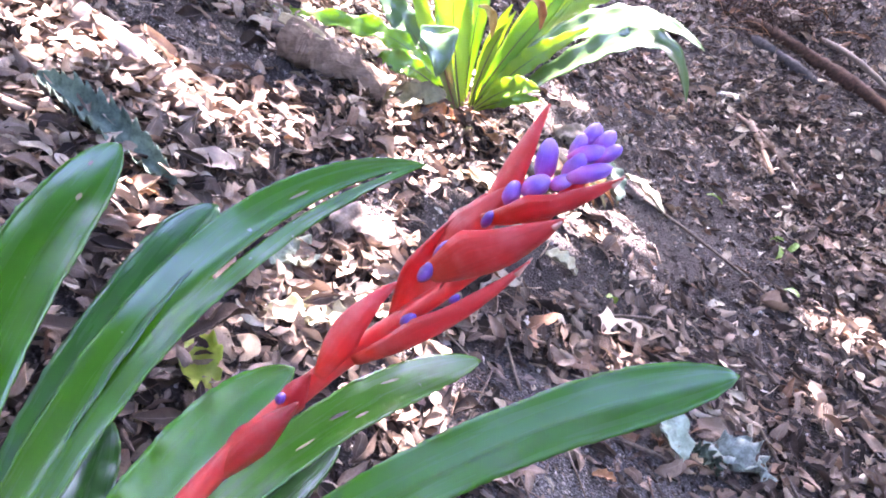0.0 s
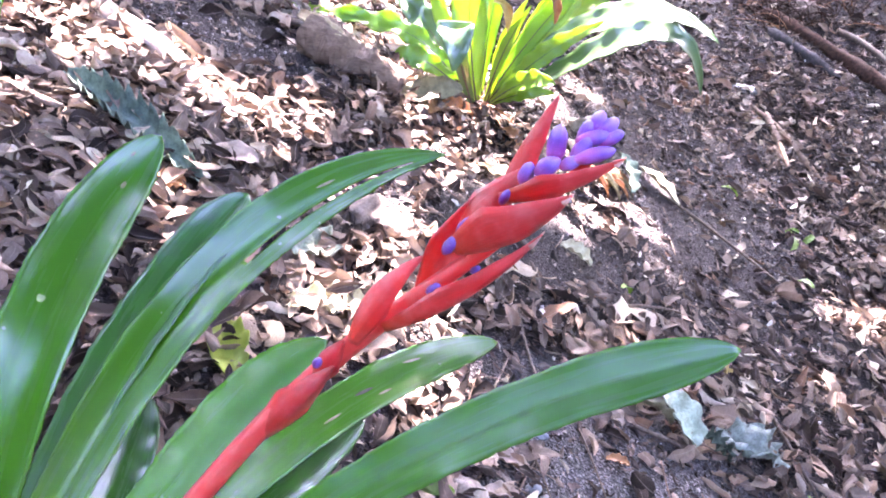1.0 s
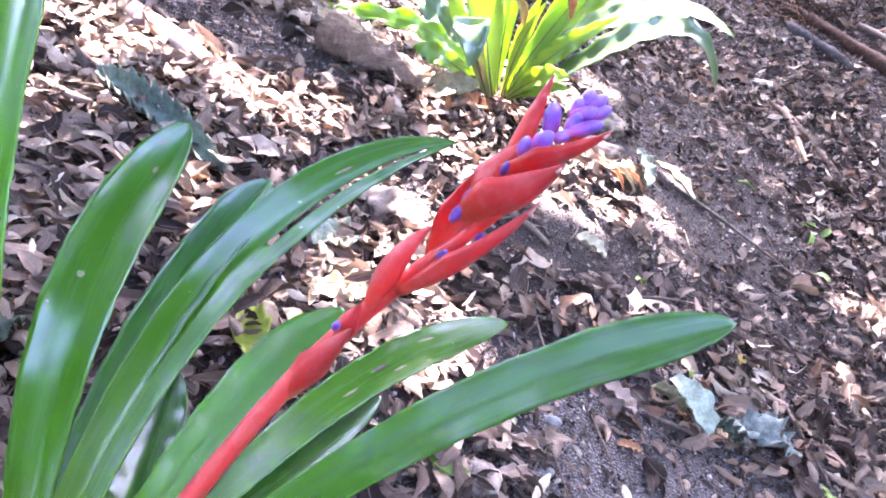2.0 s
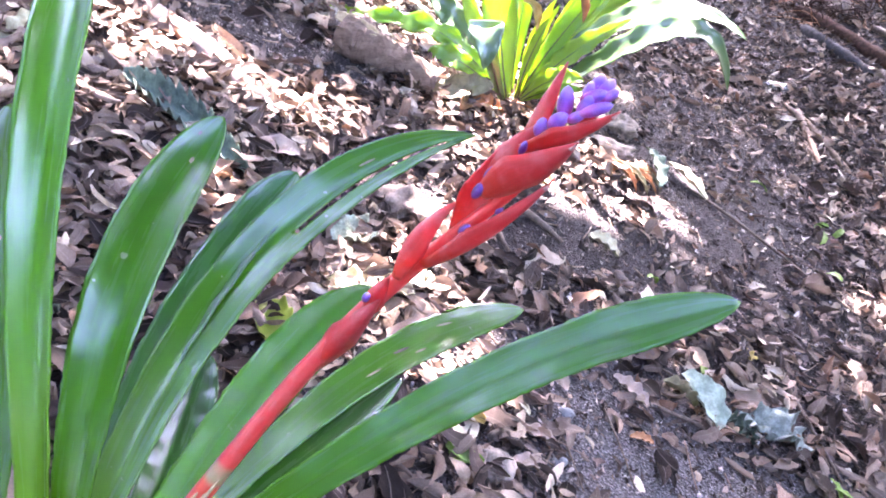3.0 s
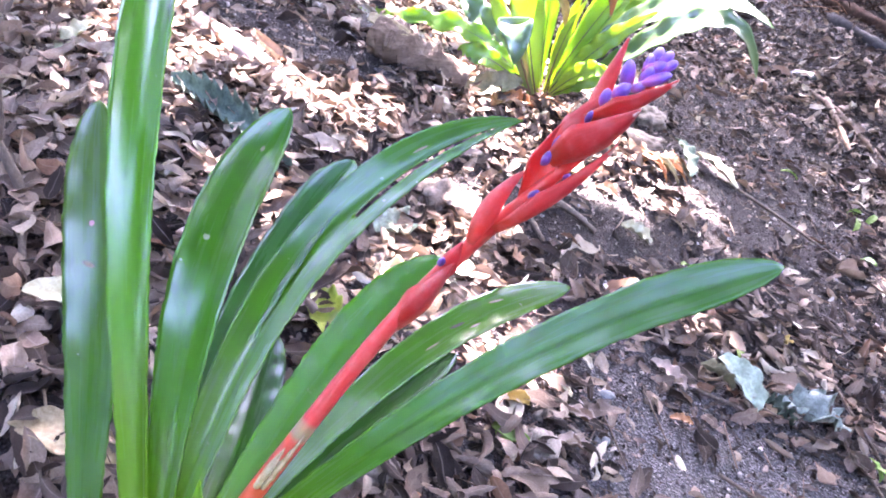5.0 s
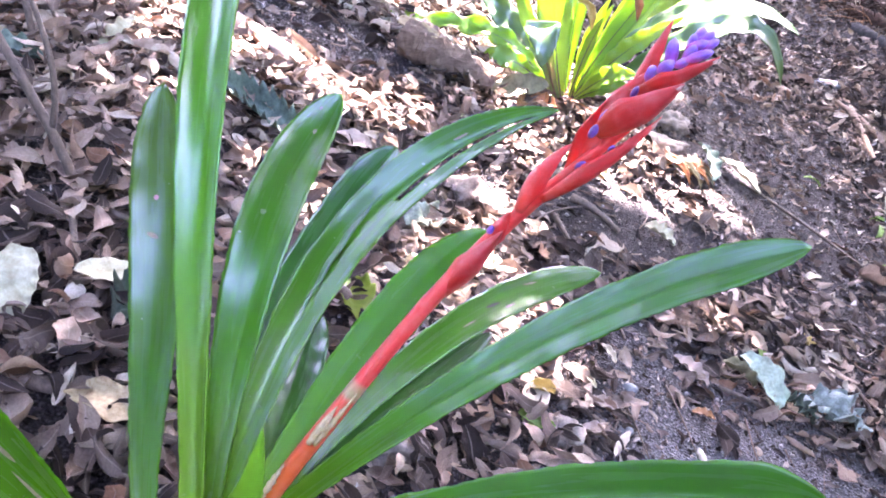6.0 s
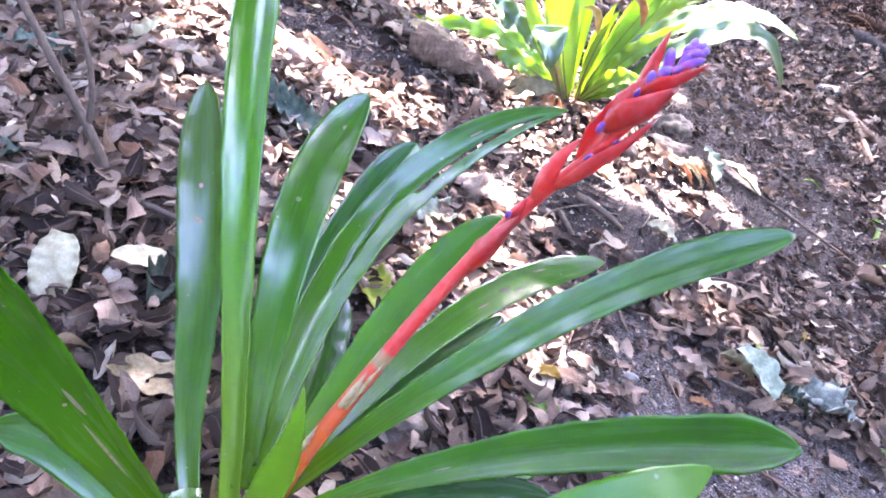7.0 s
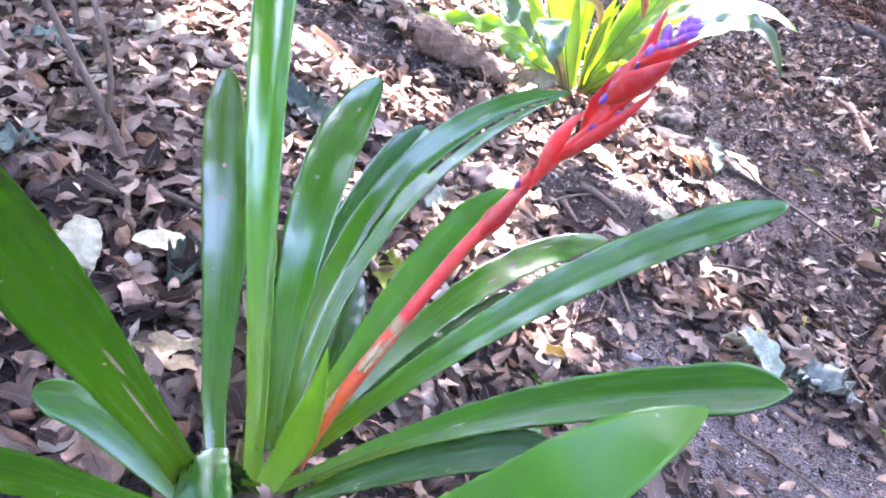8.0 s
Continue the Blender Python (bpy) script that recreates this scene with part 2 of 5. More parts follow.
CLOD = plain_material("clod", (0.05, 0.036, 0.03), (0.34, 0.26, 0.21), 0.95, 55, 1.0, specular=0.15)
WHITE_LEAF = plain_material("bleached leaf", (0.26, 0.22, 0.12), (0.52, 0.49, 0.34), 0.6, 45, 0.5, 0.15)
PALE_LEAF = plain_material("withered pale green leaf", (0.06, 0.065, 0.04), (0.44, 0.49, 0.38), 0.85, 34, 0.7, 0.1, specular=0.25)
GREY_LEAF = plain_material("withered grey green leaf", (0.03, 0.05, 0.04), (0.15, 0.20, 0.165), 0.8, 60, 0.7, 0.08, specular=0.25)
DARK_LEAF = plain_material("dark withered leaf", (0.015, 0.022, 0.016), (0.075, 0.095, 0.07), 0.8, 70, 0.8, 0.05, specular=0.2)
OLIVE = plain_material("olive dry leaf", (0.07, 0.06, 0.03), (0.22, 0.20, 0.11), 0.6, 60, 0.4, 0.15)
YELLOW = plain_material("yellowing leaf", (0.12, 0.19, 0.02), (0.32, 0.34, 0.05), 0.5, 40, 0.4, 0.25, (0.6, 0.7, 0.08))
SPROUT = plain_material("sprout green", (0.06, 0.13, 0.02), (0.18, 0.27, 0.06), 0.5, 90, 0.2, 0.25, (0.4, 0.6, 0.08))
PALE_TAN = plain_material("pale tan dry leaf", (0.34, 0.27, 0.19), (0.55, 0.46, 0.35), 0.65, 60, 0.4, 0.15)
BROWN_LEAF = plain_material("smooth brown leaf", (0.10, 0.06, 0.035), (0.19, 0.12, 0.075), 0.5, 60, 0.3, 0.1)
PEBBLE = plain_material("blue-grey pebble", (0.06, 0.065, 0.075), (0.15, 0.155, 0.17), 0.6, 150, 0.4)
PALE_SHEET = plain_material("withered pale mint leaf", (0.20, 0.23, 0.17), (0.52, 0.58, 0.46), 0.85, 34, 0.7, 0.1, specular=0.25)
GREY_PALE = plain_material("withered pale grey leaf", (0.07, 0.075, 0.065), (0.31, 0.35, 0.31), 0.85, 60, 0.9, 0.06, specular=0.2)
YELLOW_DRY = plain_material("ochre leaf", (0.28, 0.18, 0.04), (0.52, 0.38, 0.12), 0.6, 60, 0.4, 0.15)
LEAF_TAN = plain_material("tan dry leaf", (0.19, 0.13, 0.10), (0.36, 0.27, 0.22), 0.65, 60, 0.5, 0.12)
ORANGE = plain_material("rust brown leaf", (0.14, 0.055, 0.02), (0.34, 0.16, 0.06), 0.55, 60, 0.4, 0.15)
CROWN = plain_material("tree foliage", (0.018, 0.045, 0.010), (0.05, 0.105, 0.02), 0.5, 5, 0.1, 0.18, (0.12, 0.25, 0.025))

# ---- mesh helpers ----


def mesh_object(name, verts, faces, material, uvs=None, parent=None, label="", smooth=True):
    """One mesh object from places in the world; under a parent it keeps its place."""
    verts = np.asarray(verts, float)
    if parent is not None:
        top = parent
        while top.parent is not None:
            top = top.parent
        verts = verts - np.array(top.location)
    data = bpy.data.meshes.new(name)
    data.from_pydata(verts.tolist(), [], [list(map(int, f)) for f in faces])
    if uvs is not None:
        layer = data.uv_layers.new(name="UVMap")
        index = np.empty(len(data.loops), dtype=np.int32)
        data.loops.foreach_get("vertex_index", index)
        layer.data.foreach_set("uv", np.asarray(uvs, float)[index].ravel())
    if smooth:
        data.polygons.foreach_set("use_smooth", [True] * len(data.polygons))
    data.materials.append(material)
    ob = new(name, data)
    if parent is not None:
        ob.parent = parent
    if label:
        ob["label"] = label
    return ob


def empty(name, place, label, category, group=""):
    ob = new(name)
    ob.location = place
    ob.empty_display_size = 0.05
    return tagged(ob, label, category, group)


def curve(points, count):
    """Places and tangents along a Bezier curve of any degree."""
    pts = np.array(points, float)
    n = len(pts) - 1
    t = np.linspace(0, 1, count)
    basis = np.stack([math.comb(n, k) * t**k * (1 - t) ** (n - k) for k in range(n + 1)], 1)
    place = basis @ pts
    tang = np.gradient(place, axis=0)
    return place, tang / np.linalg.norm(tang, axis=1)[:, None]


def grid_faces(rows, cols, closed=False):
    out = []
    for i in range(rows - 1):
        for j in range(cols if closed else cols - 1):
            k = (j + 1) % cols
            out.append((i * cols + j, i * cols + k, (i + 1) * cols + k, (i + 1) * cols + j))
    return out


def ribbon(points, width, face, profile, cup=0.12, rows=36, cols=9, wave=0.0, waves=6, twist=0.0, seed=0, keel=0.0, cut=None, teeth=0.0):
    """A strap along a curve. face: the way its upper side looks; profile: half widths by t; cup: how far the margins rise."""
    place, tang = curve(points, rows)
    rng = np.random.default_rng(seed)
    face = np.array(face, float)
    verts, uvs = [], []
    for i, (p, t) in enumerate(zip(place, tang)):
        s = i / (rows - 1)
        side = np.cross(t, face)
        side /= np.linalg.norm(side)
        up = np.cross(side, t)
        a = twist * s
        side, up = side * math.cos(a) + up * math.sin(a), up * math.cos(a) - side * math.sin(a)
        half = width * 0.5 * profile(s)
        for j in range(cols):
            u = -1 + 2 * j / (cols - 1)
            ripple = wave * math.sin(2 * math.pi * waves * s + (0.6 if u > 0 else 2.2) + seed) * abs(u) ** 2 * min(1, 4 * s) * half / (width * 0.5)
            lift = half * (cup * u * u * 2 + keel * (math.hypot(u, 0.3) - 0.3) * 1.3 + 0.008 * math.sin(7 * u + seed)) + ripple
            edge = half * u + (teeth * rng.uniform(-1, 1.4) * u * min(1, half / width * 4) if abs(u) == 1 else 0)
            verts.append(p + side * edge + up * lift)
            uvs.append((0.5 + 0.5 * u, s))
    faces = grid_faces(rows, cols)
    if cut:
        row0, row1, col = cut
        faces = [f for k, f in enumerate(faces) if not (row0 <= k // (cols - 1) < row1 and col <= k % (cols - 1) < col + 2)]
    return verts, faces, uvs


def tube(points, radius, rows=24, sides=10, lumps=0.0, seed=0):
    """A round stem along a curve; radius: a function of t."""
    place, tang = curve(points, rows)
    rng = np.random.default_rng(seed)
    ref = np.array((0.3, 0.2, 1.0)) if abs(tang[0][2]) < 0.9 else np.array((1.0, 0.2, 0.1))
    verts, uvs = [], []
    for i, (p, t) in enumerate(zip(place, tang)):
        a = np.cross(t, ref)
        a /= np.linalg.norm(a)
        b = np.cross(t, a)
        s = i / (rows - 1)
        for j in range(sides):
            q = 2 * math.pi * j / sides
            r = radius(s) * (1 + lumps * rng.uniform(-1, 1))
            verts.append(p + (a * math.cos(q) + b * math.sin(q)) * r)
            uvs.append((j / sides, s))
    faces = grid_faces(rows, sides, True)
    faces.append(list(range(sides))[::-1])
    faces.append([(rows - 1) * sides + j for j in range(sides)])
    return verts, faces, uvs


def solid(ob, thickness):
    m = ob.modifiers.new("thickness", "SOLIDIFY")
    m.thickness, m.offset = thickness, 0
    return ob


# ---- ground ----


def ground_height(x, y):
    z = 0.067 - 0.656 * math.tanh(x / 1.3) + 0.0107 * (y - 1)
    z += 0.05 * max(0.0, y - 1.9) + 0.10 * max(0.0, x - 0.8) * max(0.0, min(y, 6) - 1.5)
    z += 0.022 * noise.noise((x * 2.3, y * 2.3, 0.3)) + 0.009 * noise.noise((x * 8, y * 8, 4.0))
    z += 0.0055 * noise.noise((x * 30, y * 30, 1.0)) + 0.003 * noise.noise((x * 75, y * 75, 2.0))
    return z


def ground_normal(x, y, e=0.03):
    return Vector((ground_height(x - e, y) - ground_height(x + e, y), ground_height(x, y - e) - ground_height(x, y + e), 2 * e)).normalized()


def slope_frame(x, y):
    """A frame that lies on the slope, its x axis along the world's."""
    n = ground_normal(x, y)
    a = (Vector((1, 0, 0)) - n * n.x).normalized()
    return Matrix((a, n.cross(a), n)).transposed().to_4x4()


def on_ground(x, y, up=0.0):
    return (x, y, ground_height(x, y) + up)


def build_ground():
    far = np.array([0.06, 0.15, 0.3, 0.6, 1.2, 2.5, 5, 10, 20, 40, 80])
    xs = np.concatenate([-1.5 - far[::-1], np.linspace(-1.5, 2.3, 254), 2.3 + far])
    ys = np.concatenate([-0.4 - far[::-1], np.linspace(-0.4, 3.4, 254), 3.4 + far])
    verts = []
    for y in ys:
        for x in xs:
            z = ground_height(x, y)
            verts.append((x, y, z))
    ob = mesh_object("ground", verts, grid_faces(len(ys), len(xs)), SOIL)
    tagged(ob, "dark crumbly forest soil on a slope under leaf litter", "ground", kind="structure")


build_ground()

# ---- the bromeliad ----
BASE = (-0.285, 0.14, 0.20)


def widen(s, foot=0.45, full=0.65):
    """How a strap leaf widens from its foot."""
    q = min(1.0, s / full)
    return foot + (1 - foot) * q * q * (3 - 2 * q)


def strap(s):
    """Half width of a strap leaf from base to tip."""
    tip = 1.0 if s < 0.74 else max(0.0, 1 - ((s - 0.74) / 0.26) ** 2.2) ** 0.65
    return max(widen(s) * tip, 0.012)


def tall(s):
    tip = 1.0 if s < 0.8 else max(0.0, 1 - ((s - 0.8) / 0.2) ** 2.2) ** 0.65
    return max(widen(s, 0.42, 0.9) * tip, 0.012)


def lanceolate(s):
    tip = 1.0 if s < 0.70 else max(0.0, 1 - ((s - 0.70) / 0.30) ** 2.7) ** 0.58
    return max(widen(s, 0.40, 0.72) * tip, 0.012)


def long_tip(s):
    tip = 1.0 if s < 0.66 else max(0.0, 1 - ((s - 0.66) / 0.34) ** 2.0) ** 0.85
    return max(widen(s, 0.55, 0.5) * tip, 0.012)


def blunt(s):
    tip = 1.0 if s < 0.84 else max(0.0, 1 - ((s - 0.84) / 0.16) ** 2.2) ** 0.6
    return max(widen(s) * tip, 0.03)


def folded(s):
    return 0.88 + 0.12 * min(1.0, s * 2) if s < 0.85 else max(0.05, max(0.0, 1 - ((s - 0.85) / 0.15) ** 2) ** 0.5)


def long_full(s):
    """A strap that keeps its width far out and ends in a sharp point."""
    tip = 1.0 if s < 0.93 else max(0.0, 1 - ((s - 0.93) / 0.07) ** 1.5) ** 0.75
    return max(widen(s, 0.34, 0.78) * tip, 0.012)


def broad_tip(s):
    """Widest past its middle, tapering late to a blunt point."""
    tip = 1.0 if s < 0.76 else max(0.0, 1 - ((s - 0.76) / 0.24) ** 1.5) ** 0.8
    return max(widen(s, 0.5, 0.7) * tip, 0.012)


def point(s):
    rise = 0.7 + 0.3 * min(1.0, s / 0.3)
    return max(rise * min(1.0, ((1 - s) / 0.5) ** 0.8), 0.01)


plant = empty("bromeliad", BASE, "bromeliad with glossy green strap leaves and a red flower spike", "plant")


def strap_leaf(points, width, face, material=BLADE, profile=strap, cup=0.05, keel=0.16, twist=0.0, seed=0, cut=None, label="", thick=0.0011, cols=15, wave=0.0007):
    v, f, uv = ribbon(points, width, face, profile, cup, 100, cols, wave, 9, twist, seed, keel, cut, 0.00045)
    ob = solid(mesh_object("leaf", v, f, material, uv, plant, label), thick)
    return ob, np.array(v).reshape(100, cols, 3)


leaf_a, leaf_a_places = strap_leaf([(-0.299, 0.136, 0.359), (-0.352, 0.223, 0.394), (-0.272, 0.245, 0.532), (-0.328, 0.336, 0.570), (-0.326, 0.408, 0.642)], 0.044, (0.25, -1, 0.6), BLADE_AGED, lanceolate, seed=1, label="upright green leaf with yellowed tip")
strap_leaf([(-0.276, 0.143, 0.353), (-0.273, 0.230, 0.442), (-0.240, 0.210, 0.579), (-0.256, 0.325, 0.682), (-0.271, 0.441, 0.707), (-0.274, 0.540, 0.775)], 0.0425, (0.1, -1, 0.55), BLADE_LIGHT, tall, 0.10, 0.22, seed=2, label="tall shiny light green leaf")
leaf_c, leaf_c_places = strap_leaf([(-0.265, 0.163, 0.376), (-0.259, 0.240, 0.434), (-0.207, 0.215, 0.583), (-0.242, 0.383, 0.563), (-0.182, 0.437, 0.617)], 0.047, (0.1, -1, 0.6), BLADE, lanceolate, 0.04, 0.09, seed=3)
strap_leaf([(-0.262, 0.178, 0.388), (-0.253, 0.287, 0.444), (-0.227, 0.410, 0.478), (-0.150, 0.493, 0.537)], 0.047, (-0.3, -1, 0.75), BLADE_BLUE, blunt, seed=4)
leaf_e, leaf_e_places = strap_leaf([(-0.263, 0.167, 0.378), (-0.210, 0.242, 0.482), (-0.246, 0.430, 0.437), (-0.120, 0.503, 0.559), (0.009, 0.496, 0.572)], 0.050, (-0.28, -1, 0.75), BLADE, long_tip, seed=5, cut=(64, 94, 15), cols=25, label="arching green leaf split near its tip")
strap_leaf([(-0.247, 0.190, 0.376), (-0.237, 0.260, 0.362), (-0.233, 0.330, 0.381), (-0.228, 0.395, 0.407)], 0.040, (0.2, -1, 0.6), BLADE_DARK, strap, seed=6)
strap_leaf([(-0.254, 0.158, 0.367), (-0.185, 0.213, 0.426), (-0.130, 0.262, 0.513), (-0.047, 0.277, 0.580)], 0.042, (-0.5, -0.8, 0.7), BLADE_LIGHT, strap, seed=7)
leaf_h, leaf_h_places = strap_leaf([(-0.233, 0.177, 0.373), (-0.148, 0.277, 0.422), (-0.069, 0.400, 0.437), (0.054, 0.466, 0.404)], 0.037, (-0.5, -0.75, 0.8), BLADE, strap, 0.0, 0.05, seed=8, label="green leaf with pale scars")
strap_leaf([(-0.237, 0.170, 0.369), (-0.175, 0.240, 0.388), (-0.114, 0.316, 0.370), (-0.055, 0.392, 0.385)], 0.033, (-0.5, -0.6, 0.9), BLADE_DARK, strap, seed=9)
strap_leaf([(-0.251, 0.158, 0.359), (-0.123, 0.248, 0.417), (0.025, 0.326, 0.488), (0.187, 0.314, 0.542)], 0.036, (-0.35, -0.6, 0.8), BLADE, blunt, 0.04, 0.06, seed=10, label="long arching green leaf")
leaf_k, leaf_k_places = strap_leaf([(-0.252, 0.139, 0.352), (-0.127, 0.155, 0.425), (0.004, 0.140, 0.493), (0.125, 0.078, 0.557)], 0.0355, (-0.4, -0.3, 0.9), BLADE, long_full, 0.04, 0.22, seed=11)
strap_leaf([(-0.217, 0.149, 0.358), (-0.145, 0.170, 0.386), (-0.087, 0.170, 0.416), (-0.0190, 0.154, 0.428)], 0.036, (-0.4, -0.2, 0.9), BLADE_LIGHT, strap, seed=12)
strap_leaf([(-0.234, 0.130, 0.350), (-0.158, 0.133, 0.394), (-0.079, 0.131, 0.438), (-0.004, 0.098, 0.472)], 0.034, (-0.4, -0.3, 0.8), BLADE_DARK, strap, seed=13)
strap_leaf([(-0.238, 0.111, 0.352), (-0.144, 0.074, 0.395), (-0.112, -0.009, 0.443), (-0.005, -0.008, 0.590), (0.080, 0.076, 0.542)], 0.050, (-0.3, -0.55, 0.75), BLADE_SOFT, broad_tip, 0.0, 0.08, seed=14)
leaf_o, leaf_o_places = strap_leaf([(-0.319, 0.124, 0.389), (-0.312, 0.104, 0.493), (-0.363, 0.116, 0.595), (-0.346, 0.081, 0.705), (-0.309, 0.015, 0.781)], 0.056, (0.5, -0.9, 0.5), BLADE, strap, 0.14, 0.10, seed=15, label="broad green leaf with pale scratches")
strap_leaf([(-0.315, 0.116, 0.354), (-0.361, 0.126, 0.390), (-0.399, 0.169, 0.428), (-0.458, 0.154, 0.449)], 0.037, (0.6, -0.95, 0.45), BLADE, blunt, 0.06, 0.05, seed=16, wave=0.0)
strap_leaf([(-0.315, 0.100, 0.369), (-0.317, 0.048, 0.446), (-0.356, 0.020, 0.533), (-0.330, -0.040, 0.606)], 0.025, (0.5, -0.5, 0.8), BLADE, strap, seed=17)
strap_leaf([(-0.3030, 0.131, 0.4110), (-0.2935, 0.105, 0.4230), (-0.2750, 0.060, 0.4150), (-0.2550, 0.000, 0.3800)], 0.0485, (0.0, -0.45, 0.9), BLADE_BLUE, folded, -0.02, -0.30, seed=18, label="short leaf folded over towards its tip")
strap_leaf([(-0.2950, 0.150, 0.330), (-0.2985, 0.146, 0.360), (-0.3015, 0.140, 0.390), (-0.3030, 0.131, 0.4105)], 0.0470, (0.0, -1, 0.15), BLADE_DARK, folded, 0.0, 0.10, seed=20, label="foot of a leaf bent over near its middle")
strap_leaf([(-0.254, 0.130, 0.372), (-0.221, 0.148, 0.415), (-0.192, 0.128, 0.465), (-0.180, 0.146, 0.518)], 0.027, (0.0, -0.9, 0.4), SHOOT, point, 0.12, 0.1, seed=19, label="young pointed light green leaf")


def scar(leaf, places, u0, s0, u1, s1, width, material, label):
    """A pale healed scratch or spot on a leaf, a thin patch on its upper face."""
    rows, cols = places.shape[:2]

    def spot(u, t):
        a, b = t * (rows - 1), u * (cols - 1)
        i, j = min(int(a), rows - 2), min(int(b), cols - 2)
        p, q = a - i, b - j
        return (places[i, j] * (1 - q) + places[i, j + 1] * q) * (1 - p) + (places[i + 1, j] * (1 - q) + places[i + 1, j + 1] * q) * p

    a, m, b = spot(u0, s0), spot((u0 + u1) / 2, (s0 + s1) / 2), spot(u1, s1)
    across = spot(min(1, u0 + 0.1), s0) - spot(max(0, u0 - 0.1), s0)
    n = np.cross(across, spot(u0, min(1, s0 + 0.04)) - spot(u0, max(0, s0 - 0.04)))
    n /= np.linalg.norm(n)
    off = n * 0.0009
    v, f, uv = ribbon([a + off, m + off, b + off], width, n, lambda t: max(0.1, math.sin(math.pi * t) ** 0.5), 0, 8, 3, 0, 1)
    mesh_object("scar", v, f, material, uv, leaf, label)
    v, f, uv = ribbon([a - off, m - off, b - off], width, n, lambda t: max(0.1, math.sin(math.pi * t) ** 0.5), 0, 8, 3, 0, 1)
    mesh_object("scar", v, f, material, uv, leaf, label)


SCARS = (
    (leaf_o, leaf_o_places, 0.52, 0.14, 0.50, 0.30, 0.0022, SHEATH), (leaf_o, leaf_o_places, 0.64, 0.31, 0.60, 0.38, 0.0032, SHEATH), (leaf_o, leaf_o_places, 0.48, 0.345, 0.47, 0.352, 0.003, SHEATH),
    (leaf_h, leaf_h_places, 0.30, 0.78, 0.36, 0.82, 0.002, SHEATH), (leaf_h, leaf_h_places, 0.45, 0.66, 0.50, 0.70, 0.003, BROWN), (leaf_h, leaf_h_places, 0.60, 0.58, 0.62, 0.62, 0.002, SHEATH),
    (leaf_h, leaf_h_places, 0.70, 0.70, 0.72, 0.73, 0.002, SHEATH), (leaf_c, leaf_c_places, 0.55, 0.88, 0.54, 0.895, 0.003, SHEATH), (leaf_c, leaf_c_places, 0.30, 0.94, 0.30, 0.95, 0.002, SHEATH),
    (leaf_a, leaf_a_places, 0.45, 0.74, 0.45, 0.752, 0.004, BRACT_TIP), (leaf_a, leaf_a_places, 0.5, 0.66, 0.3, 0.672, 0.004, SHEATH), (leaf_k, leaf_k_places, 0.5, 0.42, 0.5, 0.46, 0.0012, SHEATH),
    (leaf_e, leaf_e_places, 0.35, 0.80, 0.36, 0.83, 0.002, SHEATH),
)
for ob, places, u0, s0, u1, s1, width, material in SCARS:
    scar(ob, places, u0, s0, u1, s1, width, material, "pale dry scar on a leaf")

# rosette foot: the short stem and its old sheaths
v, f, uv = tube([(BASE[0] - 0.01, BASE[1] - 0.01, ground_height(BASE[0], BASE[1]) - 0.03), (-0.285, 0.135, 0.25), (-0.28, 0.140, 0.29), (-0.275, 0.146, 0.335)], lambda s: 0.030 + 0.010 * s - 0.020 * max(0, s - 0.75) * 4, 18, 16, 0.10, 5)
mesh_object("rosette_base", v, f, BROWN, uv, plant, "brown fibrous foot of the rosette")
for k in range(9):
    a = k * 2.4
    c, s_ = math.cos(a), math.sin(a)
    x, y = BASE[0] + 0.03 * c, BASE[1] + 0.02 * s_
    lean = (x + 0.022 * c, y + 0.02 * s_)
    v, f, uv = ribbon([(x, y, 0.27), (*lean, 0.33), (x + 0.030 * c, y + 0.026 * s_, 0.365 + 0.010 * (k % 3))], 0.026, (-c, -s_, 0.4), point, 0.35, 12, 5, 0.002, 3, 0, k)
    solid(mesh_object("sheath", v, f, BROWN if k % 3 else SHEATH, uv, plant, "dry brown leaf sheath"), 0.001)

# flower spike
STEM = [(-0.240, 0.158, 0.360), (-0.195, 0.194, 0.445), (-0.113, 0.194, 0.491), (-0.078, 0.284, 0.593), (0.016, 0.223, 0.639), (0.067, 0.217, 0.721)]
v, f, uv = tube(STEM, lambda s: 0.0078 - 0.0042 * s - 0.005 * max(0.0, s - 0.68), 48, 14, 0.02, 3)
mesh_object("flower_stalk", v, f, STALK, uv, plant, "fleshy red stalk, orange at its foot")

# papery collar and flaking skin at the stalk's foot
pl, tg = curve(STEM, 101)
for a0, a1, off, wide in ((25, 33, (-0.003, -0.0085, 0.004), 0.0060), (12, 20, (-0.006, -0.0065, 0.005), 0.006), (25, 36, (0.002, -0.0085, 0.002), 0.0042)):
    mid = pl[(a0 + a1) // 2] + np.array(off) * 1.15
    v, f, uv = ribbon([pl[a0] + np.array(off), mid, pl[a1] + np.array(off) * 1.05], wide, off, point, -0.4, 18, 7, 0.0012, 5, 0, a0)
    solid(mesh_object("papery_sheath", v, f, PAPER, uv, plant, "torn pale papery sheath on the stalk"), 0.0005)


